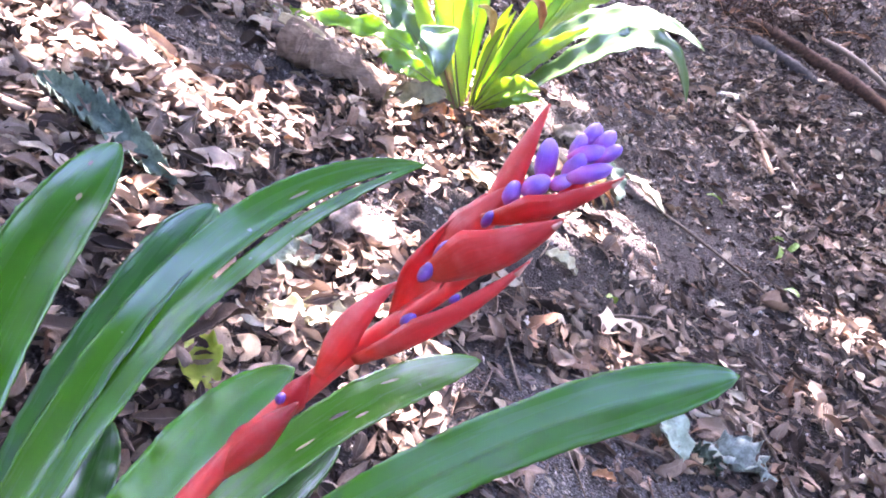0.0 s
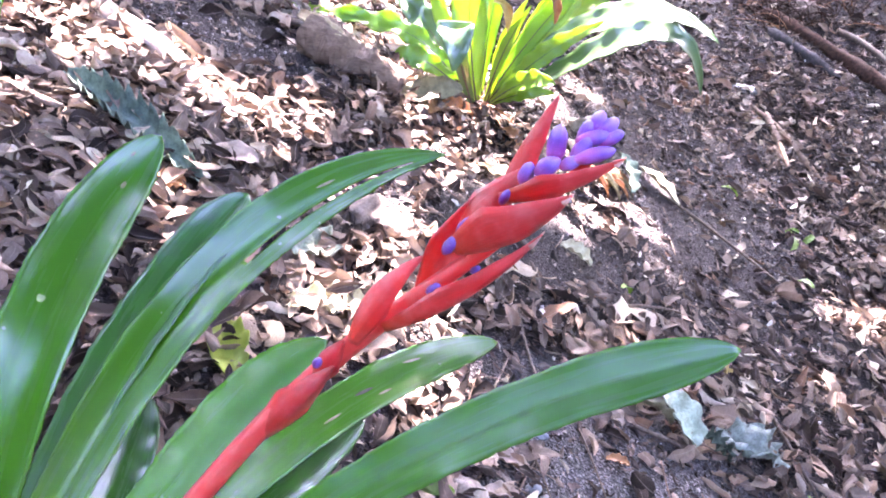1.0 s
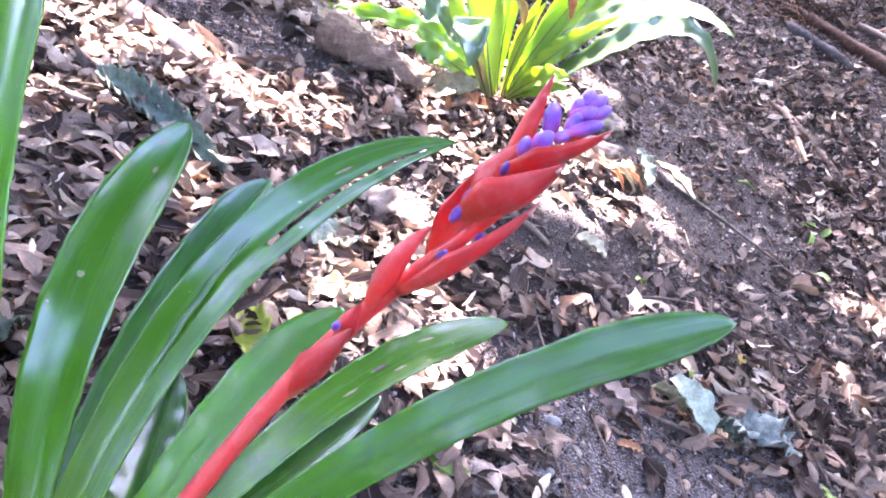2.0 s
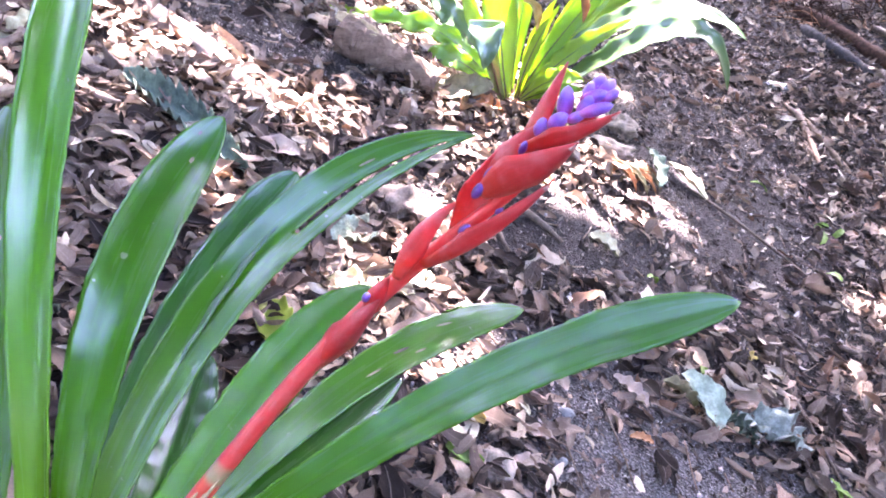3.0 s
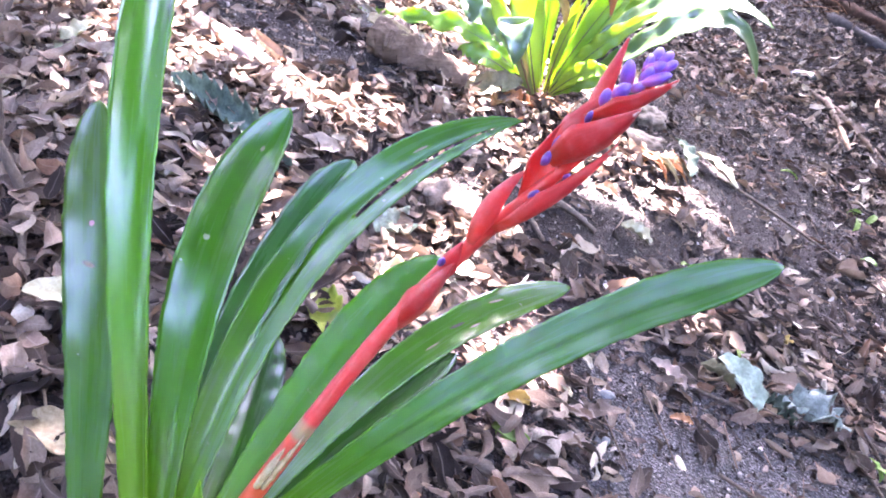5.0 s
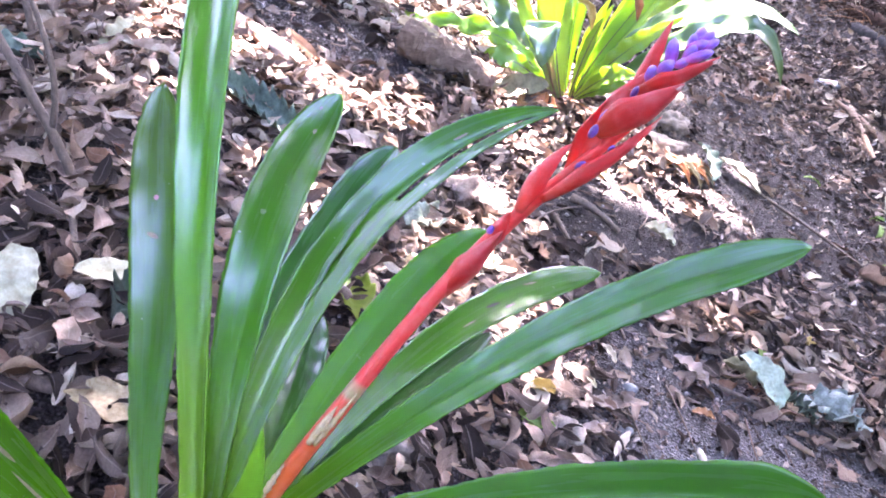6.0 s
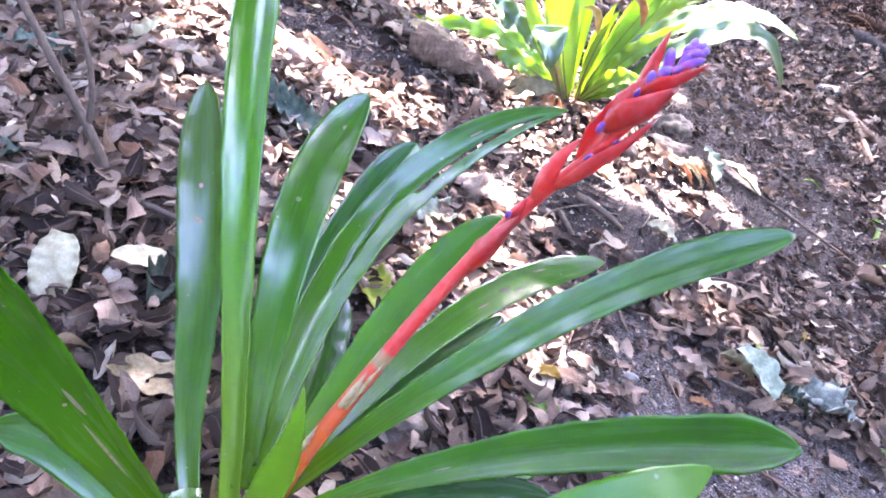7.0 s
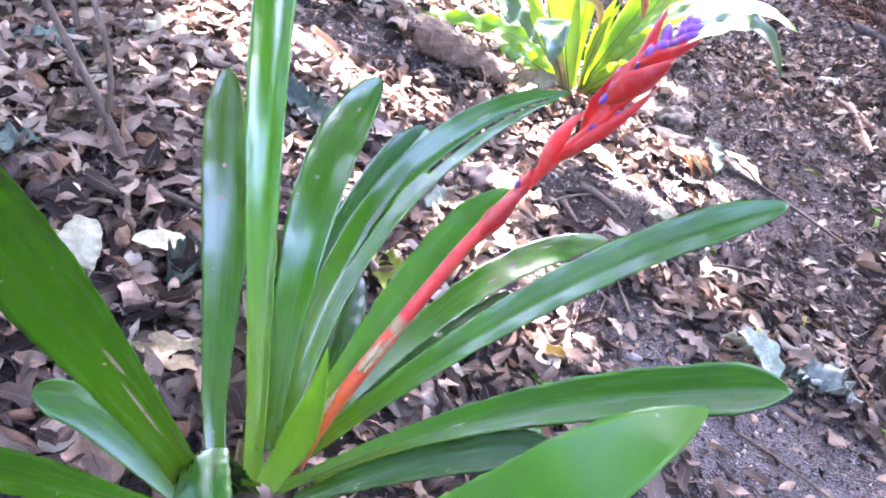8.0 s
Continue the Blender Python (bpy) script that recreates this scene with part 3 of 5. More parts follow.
def bract(base, tip, width, face, cup=0.5, bow=0.25, dry=True, sway=(0, 0, 0)):
    """A boat-shaped bract from its base to its tip."""
    a, t = np.array(base), np.array(tip)
    n = np.array(face, float) / np.linalg.norm(face)
    d = np.linalg.norm(t - a)
    q = np.array(sway)
    pts = [a, a + (t - a) * 0.35 - n * d * bow + q, a + (t - a) * 0.75 - n * d * bow * 0.7 + q, t]

    def shape(s):
        return max((0.46 + 0.54 * math.sin(0.5 * math.pi * min(1, s / 0.38)) ** 1.2) * min(1.0, ((1 - s) / 0.62) ** 0.9), 0.012)

    v, f, uv = ribbon(pts, width, n, shape, cup, 22, 11, 0.0003, 3)
    ob = solid(mesh_object("bract", v, f, BRACT, uv, plant), 0.0009)
    if dry:
        p, tg = curve(pts, 21)
        v, f, uv = tube([p[18], p[19], p[20] + (p[20] - p[19]) * 0.4], lambda s: 0.0011 * (1 - s) + 0.0002, 6, 6)
        mesh_object("dry_tip", v, f, BRACT_TIP, uv, ob, "withered pale tip of a bract")
    return ob


bract((-0.0760, 0.2290, 0.5580), (-0.0320, 0.2250, 0.6130), 0.0165, (0.2, 1.0, -0.1), 0.55, 0.05, False)
bract((-0.0450, 0.2310, 0.5960), (-0.0270, 0.2300, 0.6240), 0.0115, (0.3, 0.8, -0.4), 0.45, 0.06, False)
bract((-0.0235, 0.2255, 0.6270), (0.0090, 0.2330, 0.6675), 0.0132, (0.55, 0.75, -0.35), 0.30, 0.05, False, (-0.0030, 0.0, 0.0035))
bract((-0.0080, 0.2265, 0.6330), (0.0525, 0.2140, 0.6915), 0.0132, (-0.25, 0.90, 0.30), 0.40, 0.06, True, (0.0020, -0.001, -0.002))
bract((0.0080, 0.2330, 0.6500), (0.0390, 0.2310, 0.7060), 0.0155, (-0.35, -0.90, 0.25), 0.30, 0.02, False, (-0.0010, 0, 0.0015))
bract((0.0215, 0.2225, 0.6765), (0.0602, 0.2055, 0.7130), 0.0228, (-0.15, 1.0, 0.15), 0.33, 0.13, True)
bract((0.0240, 0.2290, 0.6800), (0.0480, 0.2260, 0.7130), 0.0140, (0.1, 1.0, 0.0), 0.45, 0.06, False)
bract((0.0385, 0.2220, 0.7000), (0.0762, 0.2085, 0.7252), 0.0148, (-0.35, 0.75, 0.65), 0.42, 0.13, True)
bract((0.0360, 0.2308, 0.6930), (0.0570, 0.2329, 0.7366), 0.0118, (0.6, 0.4, -0.35), 0.35, 0.05, False)


def bud(place, way, length, radius, foot=False, material=PURPLE):
    """A pointed oval bud; way: where its tip points."""
    p, w = np.array(place), np.array(way, float)
    w /= np.linalg.norm(w)
    v, f, uv = tube([p - w * length * (0.75 if foot else 0.55), p - w * length * 0.2, p + w * length * 0.2, p + w * length * 0.5], lambda s: radius * max(0.02, math.sin(math.pi * min(1, 0.08 + 0.92 * s)) ** 0.62) * (1.0 + 0.04 * math.sin(9 * s)), 14, 10, 0.03, 4)
    mesh_object("bud", v, f, material, uv, plant, "violet flower bud with a pink foot" if foot else "violet flower bud")


BUDS = (
    ((0.0562, 0.2230, 0.7240), (0.10, 0, 1), 0.0125, 0.0035, True), ((0.0688, 0.2220, 0.7316), (0.35, 0.1, 0.9), 0.0085, 0.0030, True),
    ((0.0722, 0.2190, 0.7313), (0.6, 0.0, 0.75), 0.0080, 0.0027, True), ((0.0682, 0.2170, 0.7283), (0.9, -0.1, 0.3), 0.0095, 0.0028, True),
    ((0.0735, 0.2165, 0.7288), (0.85, 0.0, 0.5), 0.0075, 0.0024, True), ((0.0655, 0.2210, 0.7288), (0.3, 0.1, 0.9), 0.0085, 0.0029, True),
    ((0.0685, 0.2120, 0.7248), (0.95, -0.1, 0.35), 0.0112, 0.0027, True), ((0.0640, 0.2160, 0.7255), (0.5, 0.0, 0.8), 0.0090, 0.0028, True),
    ((0.0602, 0.2135, 0.7208), (0.8, -0.2, 0.5), 0.0080, 0.0024, False), ((0.0530, 0.2160, 0.7180), (0.6, -0.3, 0.6), 0.0102, 0.0034, False),
    ((0.0460, 0.2190, 0.7138), (0.25, -0.2, 0.9), 0.0094, 0.0028, False), ((0.0390, 0.2195, 0.7038), (0.3, -0.3, 0.8), 0.0080, 0.0018, False),
    ((0.0250, 0.2222, 0.6895), (0.55, -0.1, 0.8), 0.0100, 0.0023, False), ((0.0195, 0.2222, 0.6808), (0.5, -0.1, 0.8), 0.0095, 0.0025, False),
    ((0.0128, 0.2218, 0.6597), (0.6, -0.2, 0.6), 0.0075, 0.0021, False), ((0.0290, 0.2190, 0.6715), (0.6, -0.2, 0.6), 0.0050, 0.0014, False),
    ((-0.0395, 0.2272, 0.6128), (0.4, -0.3, 0.8), 0.0075, 0.0022, False),
)
# buds below the top cluster take the violet with painted shade
for place, way, length, radius, foot in BUDS:
    bud(place, way, length, radius, foot, PURPLE if place[2] > 0.71 else SHADED_PURPLE)

# ---- the bird's nest fern ----
FERN = Vector(on_ground(0.075, 1.72))
fern = empty("birds_nest_fern", FERN, "bird's nest fern with wavy yellow-green fronds lit from behind", "fern")


def lance(s):
    return max(min(1.0, 0.22 + s * 1.6) * min(1.0, ((1 - s) / 0.35) ** 0.7), 0.02)


def frond(points, width, face, wave=0.006, waves=6, seed=0, material=FROND):
    """One strap-shaped frond with a wavy margin and a dark midrib."""
    v, f, uv = ribbon(points, width, face, lance, 0.10, 48, 9, wave, waves, 0, seed, 0.10)
    ob = solid(mesh_object("frond", v, f, material, uv, fern), 0.001)
    v, f, uv = tube(points, lambda s: 0.0028 * (1 - 0.85 * s), 24, 6)
    mesh_object("midrib", np.array(v) - np.array((0, 0, 0.0012)), f, RIB, uv, ob, "dark brown midrib")


frond([(0.093, 1.720, 0.087), (0.232, 1.733, 0.232), (0.453, 1.777, 0.371), (0.645, 1.760, 0.206)], 0.085, (-0.1, -0.35, 1), 0.004, 9, 1, FROND_PALE)
frond([(0.102, 1.710, 0.085), (0.250, 1.658, 0.130), (0.502, 1.607, 0.465), (0.571, 1.600, 0.141)], 0.085, (0.0, -0.35, 1), 0.004, 9, 2, FROND_PALE)
frond([(0.084, 1.700, 0.075), (0.134, 1.627, 0.152), (0.173, 1.598, 0.190), (0.228, 1.570, 0.178)], 0.055, (-0.2, -0.8, 1), 0.005, 5, 3)
frond([(0.075, 1.720, 0.077), (0.123, 1.723, 0.153), (0.185, 1.787, 0.224), (0.284, 1.840, 0.377)], 0.036, (-0.6, -1, 0.3), 0.003, 5, 4)
frond([(0.085, 1.720, 0.077), (0.166, 1.745, 0.184), (0.235, 1.785, 0.229), (0.368, 1.860, 0.361)], 0.036, (-0.6, -1, 0.5), 0.003, 5, 5)
frond([(0.070, 1.700, 0.080), (0.099, 1.687, 0.184), (0.117, 1.688, 0.240), (0.170, 1.660, 0.331)], 0.030, (-0.5, -1, 0.2), 0.003, 5, 6)
frond([(0.048, 1.720, 0.073), (0.030, 1.745, 0.200), (0.024, 1.785, 0.310), (0.030, 1.860, 0.540)], 0.092, (0.1, -1, 0.2), 0.006, 4, 7)
frond([(0.044, 1.740, 0.074), (-0.001, 1.778, 0.195), (-0.044, 1.817, 0.218), (-0.088, 1.920, 0.395)], 0.045, (0.3, -1, 0.3), 0.005, 5, 8)
frond([(0.036, 1.690, 0.080), (-0.043, 1.627, 0.390), (0.023, 1.543, 0.305), (-0.007, 1.520, 0.229)], 0.080, (0.1, -1, 0.4), 0.006, 4, 9, FROND_PALE)
frond([(0.020, 1.750, 0.085), (-0.040, 1.760, 0.150), (-0.090, 1.790, 0.290), (-0.250, 1.800, 0.235), (-0.430, 1.800, 0.300)], 0.056, (0.2, -0.8, 1), 0.014, 6, 10, FROND_SHADED)
frond([(0.018, 1.750, 0.085), (-0.070, 1.740, 0.170), (-0.120, 1.740, 0.215), (-0.180, 1.735, 0.150)], 0.060, (0.3, -1, 0.8), 0.008, 5, 15, FROND_SHADED)
frond([(0.078, 1.705, 0.080), (0.092, 1.690, 0.150), (0.112, 1.690, 0.250), (0.165, 1.700, 0.335)], 0.034, (-0.4, -1, 0.2), 0.003, 5, 16)
frond([(0.080, 1.725, 0.080), (0.130, 1.715, 0.170), (0.200, 1.720, 0.275), (0.285, 1.735, 0.355), (0.370, 1.760, 0.450)], 0.058, (-0.7, -1, 0.5), 0.004, 5, 17, FROND_SHADED)
frond([(0.095, 1.700, 0.080), (0.150, 1.690, 0.165), (0.225, 1.685, 0.225), (0.345, 1.690, 0.285)], 0.052, (-0.4, -0.9, 0.8), 0.006, 7, 18)
frond([(0.090, 1.690, 0.078), (0.130, 1.660, 0.110), (0.170, 1.640, 0.135), (0.235, 1.630, 0.130)], 0.040, (-0.2, -0.8, 1), 0.004, 5, 19, FROND_SHADED)
frond([(0.085, 1.780, 0.080), (0.170, 1.800, 0.200), (0.215, 1.830, 0.270), (0.262, 1.850, 0.350)], 0.032, (-0.4, -1, 0.3), 0.003, 5, 20)
frond([(0.060, 1.760, 0.078), (0.070, 1.790, 0.200), (0.100, 1.830, 0.320), (0.120, 1.900, 0.480)], 0.050, (0.0, -1, 0.2), 0.005, 5, 21, FROND_SHADED)
frond([(0.030, 1.770, 0.080), (-0.060, 1.850, 0.190), (-0.120, 1.920, 0.260), (-0.180, 1.980, 0.300)], 0.070, (0.2, -1, 0.5), 0.010, 5, 22, FROND_PALE)
frond([(0.077, 1.760, 0.071), (0.172, 1.842, 0.184), (0.324, 1.953, 0.262), (0.471, 2.050, 0.250)], 0.065, (-0.2, -0.9, 0.8), 0.010, 7, 14)
for k, (x, y, z) in enumerate(((0.105, 1.69, 0.310), (0.215, 1.69, 0.330))):
    v, f, uv = ribbon([(x - 0.02, y, z + 0.02), (x + 0.005, y - 0.02, z + 0.03), (x + 0.02, y - 0.02, z), (x + 0.012, y - 0.01, z - 0.05)], 0.022, (0.2, -1, 0.6), lance, 0.4, 16, 7, 0.003, 4, 0, k)
    solid(mesh_object("withered_tip", v, f, YELLOW_DRY if k == 0 else ORANGE, uv, fern, "curled rust-brown withered frond tip"), 0.001)
for k in range(14):
    a = random.uniform(0, 6.28)
    r = random.uniform(0.02, 0.10)
    p = np.array(FERN) + (r * math.cos(a), r * math.sin(a), -0.005)
    v, f, uv = tube([np.array(FERN) + (0, 0, 0.03), p + (0, 0, 0.035), p + (r * 0.3 * math.cos(a), r * 0.3 * math.sin(a), -0.01)], lambda s: 0.0016, 8, 5, 0.1, k)
    mesh_object("root_fibre", v, f, ORANGE if k % 2 else BROWN, uv, fern, "rust-brown fibre at the fern's foot")

# ---- roots, wood, stones and stems ----


def lying(name, points, radius, material, label, category, group="", lumps=0.08, rows=30, sides=10, seed=0):
    """A round thing along a line of the ground plan, (x, y, height over ground)."""
    pts = [on_ground(x, y, h) for x, y, h in points]
    v, f, uv = tube(pts, radius, rows, sides, lumps, seed)
    return tagged(mesh_object(name, v, f, material, uv), label, category, group)


lying("root", [(-0.86, 1.40, -0.015), (-0.66, 1.40, 0.03), (-0.52, 1.28, 0.035), (-0.42, 1.20, 0.02), (-0.34, 1.12, -0.03)], lambda s: 0.034 - 0.016 * s, GREY_BARK, "thick pale tree root crossing the leaf litter", "root", seed=2)


def wood_chunk():
    """A short length of old branch, rounded above, torn at both ends."""
    pts = [on_ground(-0.340, 1.590, 0.054), on_ground(-0.265, 1.582, 0.054), on_ground(-0.195, 1.574, 0.052), on_ground(-0.128, 1.566, 0.042)]
    v, f, uv = tube(pts, lambda s: 0.044 - 0.009 * s + 0.004 * math.sin(8 * s), 44, 22, 0.02, 4)
    for q in v:
        w = Vector(q) * 17
        q += np.array((0.020 * noise.noise(w), 0.010 * noise.noise(w + Vector((5, 0, 0))), 0.014 * noise.noise(w * 1.6) + 0.003 * noise.noise(w * 7)))
        g = noise.noise(Vector((q[0] * 14, q[1] * 70, q[2] * 70))) + 0.6 * noise.noise(Vector((q[0] * 30, q[1] * 160, q[2] * 160)))
        q += np.array((0.002, 0.006, 0.008)) * g
    ob = mesh_object("wood_chunk", v, f, ROTTEN, uv, smooth=False)
    tagged(ob, "weathered chunk of old brown branch lying in litter", "wood")
    v, f, uv = ribbon([on_ground(-0.345, 1.578, 0.094), on_ground(-0.305, 1.572, 0.098), on_ground(-0.250, 1.566, 0.094)], 0.035, (0, -0.6, 1), lambda t: max(0.1, math.sin(math.pi * (0.1 + 0.85 * t)) ** 0.5), 0.1, 18, 7, 0.003, 4, 0, 3)
    solid(mesh_object("bark_flake", v, f, SHEATH, uv, ob, "pale tan flake of bark on the wood"), 0.002)


wood_chunk()


def lump(name, place, size, turn, material, label, category, rough=0.25, seed=0, group=""):
    bm = bmesh.new()
    bmesh.ops.create_icosphere(bm, subdivisions=4, radius=1)
    for q in bm.verts:
        d = q.co.copy()
        n = noise.noise(d * 1.3 + Vector((seed * 7.1, 0, 0))) + 0.5 * noise.noise(d * 3.1 + Vector((seed, 3, 0))) + 0.3 * noise.noise(d * 7.3 + Vector((0, seed, 0)))
        q.co = Vector((d.x * size[0], d.y * size[1], d.z * size[2])) * (1 + rough * n)
    data = bpy.data.meshes.new(name)
    bm.to_mesh(data)
    bm.free()
    data.materials.append(material)
    data.polygons.foreach_set("use_smooth", [True] * len(data.polygons))
    ob = new(name, data)
    ob.matrix_world = Matrix.Translation(place) @ pose(0, 0, 0, *turn)
    return tagged(ob, label, category, group)


lump("clod", on_ground(-0.15, 1.04, 0.02), (0.045, 0.04, 0.035), (10, 20, 30), CLOD, "rounded clod of pale dry earth", "clod", 0.45, 1)
lump("stone", on_ground(-0.185, 0.43, 0.012), (0.045, 0.035, 0.022), (5, 10, 20), STONE, "pale rough stone beside the bromeliad", "stone", 0.45, 2)
lump("stone", on_ground(0.03, 0.60, 0.004), (0.012, 0.009, 0.008), (0, 0, 30), STONE, "small grey pebble on bare soil", "stone", 0.2, 3)
lump("stone", on_ground(1.085, 2.64, 0.002), (0.06, 0.035, 0.014), (0, 0, -35), PEBBLE, "flat grey stone in the far litter", "stone", 0.15, 7)
lump("stone", on_ground(0.315, 1.70, 0.012), (0.075, 0.04, 0.022), (0, 10, -15), STONE, "flat grey stone below the fern", "stone", 0.4, 8)
lump("stone", on_ground(0.38, 1.89, 0.015), (0.055, 0.04, 0.03), (0, 8, 10), STONE, "pale stone below the fern", "stone", 0.45, 9)
lying("root", [(1.02, 2.60, -0.01), (1.08, 2.50, 0.01), (1.14, 2.38, 0.014), (1.16, 2.20, 0.01), (1.20, 2.05, -0.02)], lambda s: 0.013 - 0.004 * s + 0.003 * math.sin(17 * s), ROTTEN, "gnarled brown root in the far litter", "root", seed=8)
lying("root", [(1.11, 2.44, 0.01), (1.10, 2.32, 0.02), (1.09, 2.18, 0.012), (1.10, 2.08, -0.02)], lambda s: 0.012 - 0.004 * s, ROTTEN, "thin side root in the far litter", "root", seed=9)
lying("root", [(1.36, 3.22, -0.03), (1.40, 3.10, 0.010), (1.47, 2.97, 0.010), (1.56, 2.76, -0.03)], lambda s: 0.034 - 0.012 * s + 0.005 * math.sin(11 * s), DARK_BARK, "thick dark grey root at the edge of the litter", "root", lumps=0.12, rows=40, sides=14, seed=10)
lying("root", [(1.40, 3.42, -0.02), (1.50, 3.22, 0.008), (1.62, 2.95, 0.010), (1.74, 2.60, 0.004), (1.80, 2.40, -0.03)], lambda s: 0.040 - 0.010 * s + 0.006 * math.sin(13 * s), RED_ROT, "dark reddish-brown rotten root along the litter", "root", lumps=0.14, rows=40, sides=14, seed=12)
lying("stick", [(1.66, 3.20, 0.01), (1.71, 3.05, 0.045), (1.75, 2.85, 0.045), (1.79, 2.62, 0.01)], lambda s: 0.013 - 0.003 * s, BARK, "straight tan-brown dead stick beside a root", "stick", seed=13)
lump("stone", on_ground(1.585, 3.40, 0.015), (0.06, 0.05, 0.04), (0, 8, 10), CLOD, "pale tan lump of earth beside dead brush", "stone", 0.4, 14)
thicket = empty("dead_brush", on_ground(1.46, 3.30), "thicket of dead reddish-brown twigs and fern stalks", "brush")
for k in range(260):
    rng = random.Random(300 + k)
    x, y = 1.46 + rng.uniform(-0.16, 0.34), 3.34 + rng.uniform(-0.12, 0.40)
    a, n = rng.uniform(0, 6.28), rng.uniform(0.05, 0.22)
    h = rng.uniform(0.005, 0.11)
    pts = [on_ground(x, y, -0.005), on_ground(x + 0.3 * n * math.cos(a), y + 0.3 * n * math.sin(a), h), on_ground(x + 0.7 * n * math.cos(a + 0.3), y + 0.7 * n * math.sin(a + 0.3), h * rng.uniform(0.6, 1.3)), on_ground(x + n * math.cos(a), y + n * math.sin(a), h * rng.uniform(0.1, 0.9))]
    v, f, uv = tube(pts, lambda s, r=rng.uniform(0.001, 0.0032): r * (1 - 0.6 * s), 7, 4, 0.1, k)
    mesh_object("twig", v, f, ORANGE if k % 8 == 0 else RED_ROT, uv, thicket)
clump = empty("withered_frond_clump", on_ground(0.346, 1.585), "clump of curled golden-brown withered fronds", "dead leaves")
for k in range(9):
    rng = random.Random(500 + k)
    a = -0.9 + 0.28 * k
    x, y = 0.30 + 0.010 * k, 1.60 - 0.004 * k
    pts = [on_ground(x, y, 0.005), on_ground(x + 0.04 * math.cos(a), y + 0.04 * math.sin(a), 0.045), on_ground(x + 0.10 * math.cos(a), y + 0.08 * math.sin(a), 0.05), on_ground(x + 0.12 * math.cos(a), y + 0.10 * math.sin(a), 0.0)]
    v, f, uv = ribbon(pts, 0.022, (0, -0.5, 1), point, 0.6, 16, 7, 0.003, 5, 0.5, k)
    solid(mesh_object("blade", v, f, OLIVE if k % 2 else ORANGE, uv, clump), 0.0008)

# saplings
sapling = empty("sapling", on_ground(-0.662, 0.685), "thin bare brown sapling with a side branch, rising from leaf litter", "sapling", "saplings")
for name, pts, r0, seed in (
    ("stem", [on_ground(-0.660, 0.680, -0.02), (-0.662, 0.69, 0.43), (-0.660, 0.69, 0.50), (-0.715, 0.71, 0.57), (-0.743, 0.742, 0.66), (-0.80, 0.80, 0.90)], 0.0068, 1),
    ("branch", [(-0.668, 0.694, 0.475), (-0.640, 0.705, 0.53), (-0.640, 0.72, 0.59), (-0.662, 0.742, 0.64), (-0.70, 0.78, 0.78)], 0.0042, 2),
):
    v, f, uv = tube(pts, lambda s, r0=r0: r0 * (1.15 - 0.5 * s), 40, 9, 0.07, seed)
    mesh_object(name, v, f, BARK, uv, sapling)
v, f, uv = tube([on_ground(x, y, h) for x, y, h in ((-0.93, 1.06, -0.02), (-0.92, 1.07, 0.05), (-0.94, 1.10, 0.13), (-0.90, 1.14, 0.24), (-0.93, 1.2, 0.40))], lambda s: 0.006 * (1.15 - 0.5 * s), 30, 9, 0.08, 3)
tagged(mesh_object("sapling", v, f, BARK, uv), "crooked bare brown sapling stem rising from leaf litter", "sapling", "saplings")

TWIGS = [
    ((0.06, 1.22), (0.16, 1.16), 0.010, 0.02), ((0.02, 1.13), (0.05, 1.06), 0.008, 0.015),
    ((-0.66, 0.66), (-0.60, 0.56), 0.008, 0.03), ((-0.64, 0.66), (-0.44, 0.62), 0.006, 0.03), ((-0.52, 0.36), (-0.62, 0.33), 0.009, 0.03),
    ((-0.52, 1.13), (-0.20, 1.02), 0.004, 0.03), ((-0.50, 0.22), (-0.34, 0.20), 0.004, 0.05), ((0.42, 0.86), (0.30, 0.90), 0.004, 0.015),
    ((0.40, 0.82), (0.62, 0.72), 0.004, 0.012), ((0.52, 0.92), (0.60, 0.66), 0.005, 0.012), ((0.10, 0.86), (0.02, 0.60), 0.002, 0.012),
    ((0.20, 0.74), (0.23, 0.60), 0.002, 0.012), ((0.12, 0.66), (0.15, 0.56), 0.002, 0.015), ((0.14, 0.82), (0.12, 0.98), 0.003, 0.015),
    ((-0.02, 1.05), (0.10, 1.22), 0.003, 0.02), ((0.301, 0.795), (0.39, 0.779), 0.004, 0.014), ((0.097, 0.577), (0.134, 0.665), 0.0018, 0.012), ((-0.393, 1.259), (-0.24, 1.18), 0.004, 0.035), ((0.599, 0.963), (0.625, 0.76), 0.0045, 0.014), ((0.55, 1.7), (0.9, 1.3), 0.005, 0.012), ((0.25, 1.05), (0.50, 1.15), 0.004, 0.02),
    ((0.30, 0.62), (0.50, 0.52), 0.003, 0.012), ((-0.75, 0.85), (-0.45, 0.80), 0.004, 0.03), ((-0.9, 0.72), (-0.70, 0.62), 0.004, 0.03),
    ((-0.25, 0.95), (-0.02, 1.15), 0.003, 0.02), ((-0.3, 1.3), (-0.05, 1.45), 0.004, 0.03), ((1.1, 1.9), (1.5, 1.7), 0.006, 0.012),
]
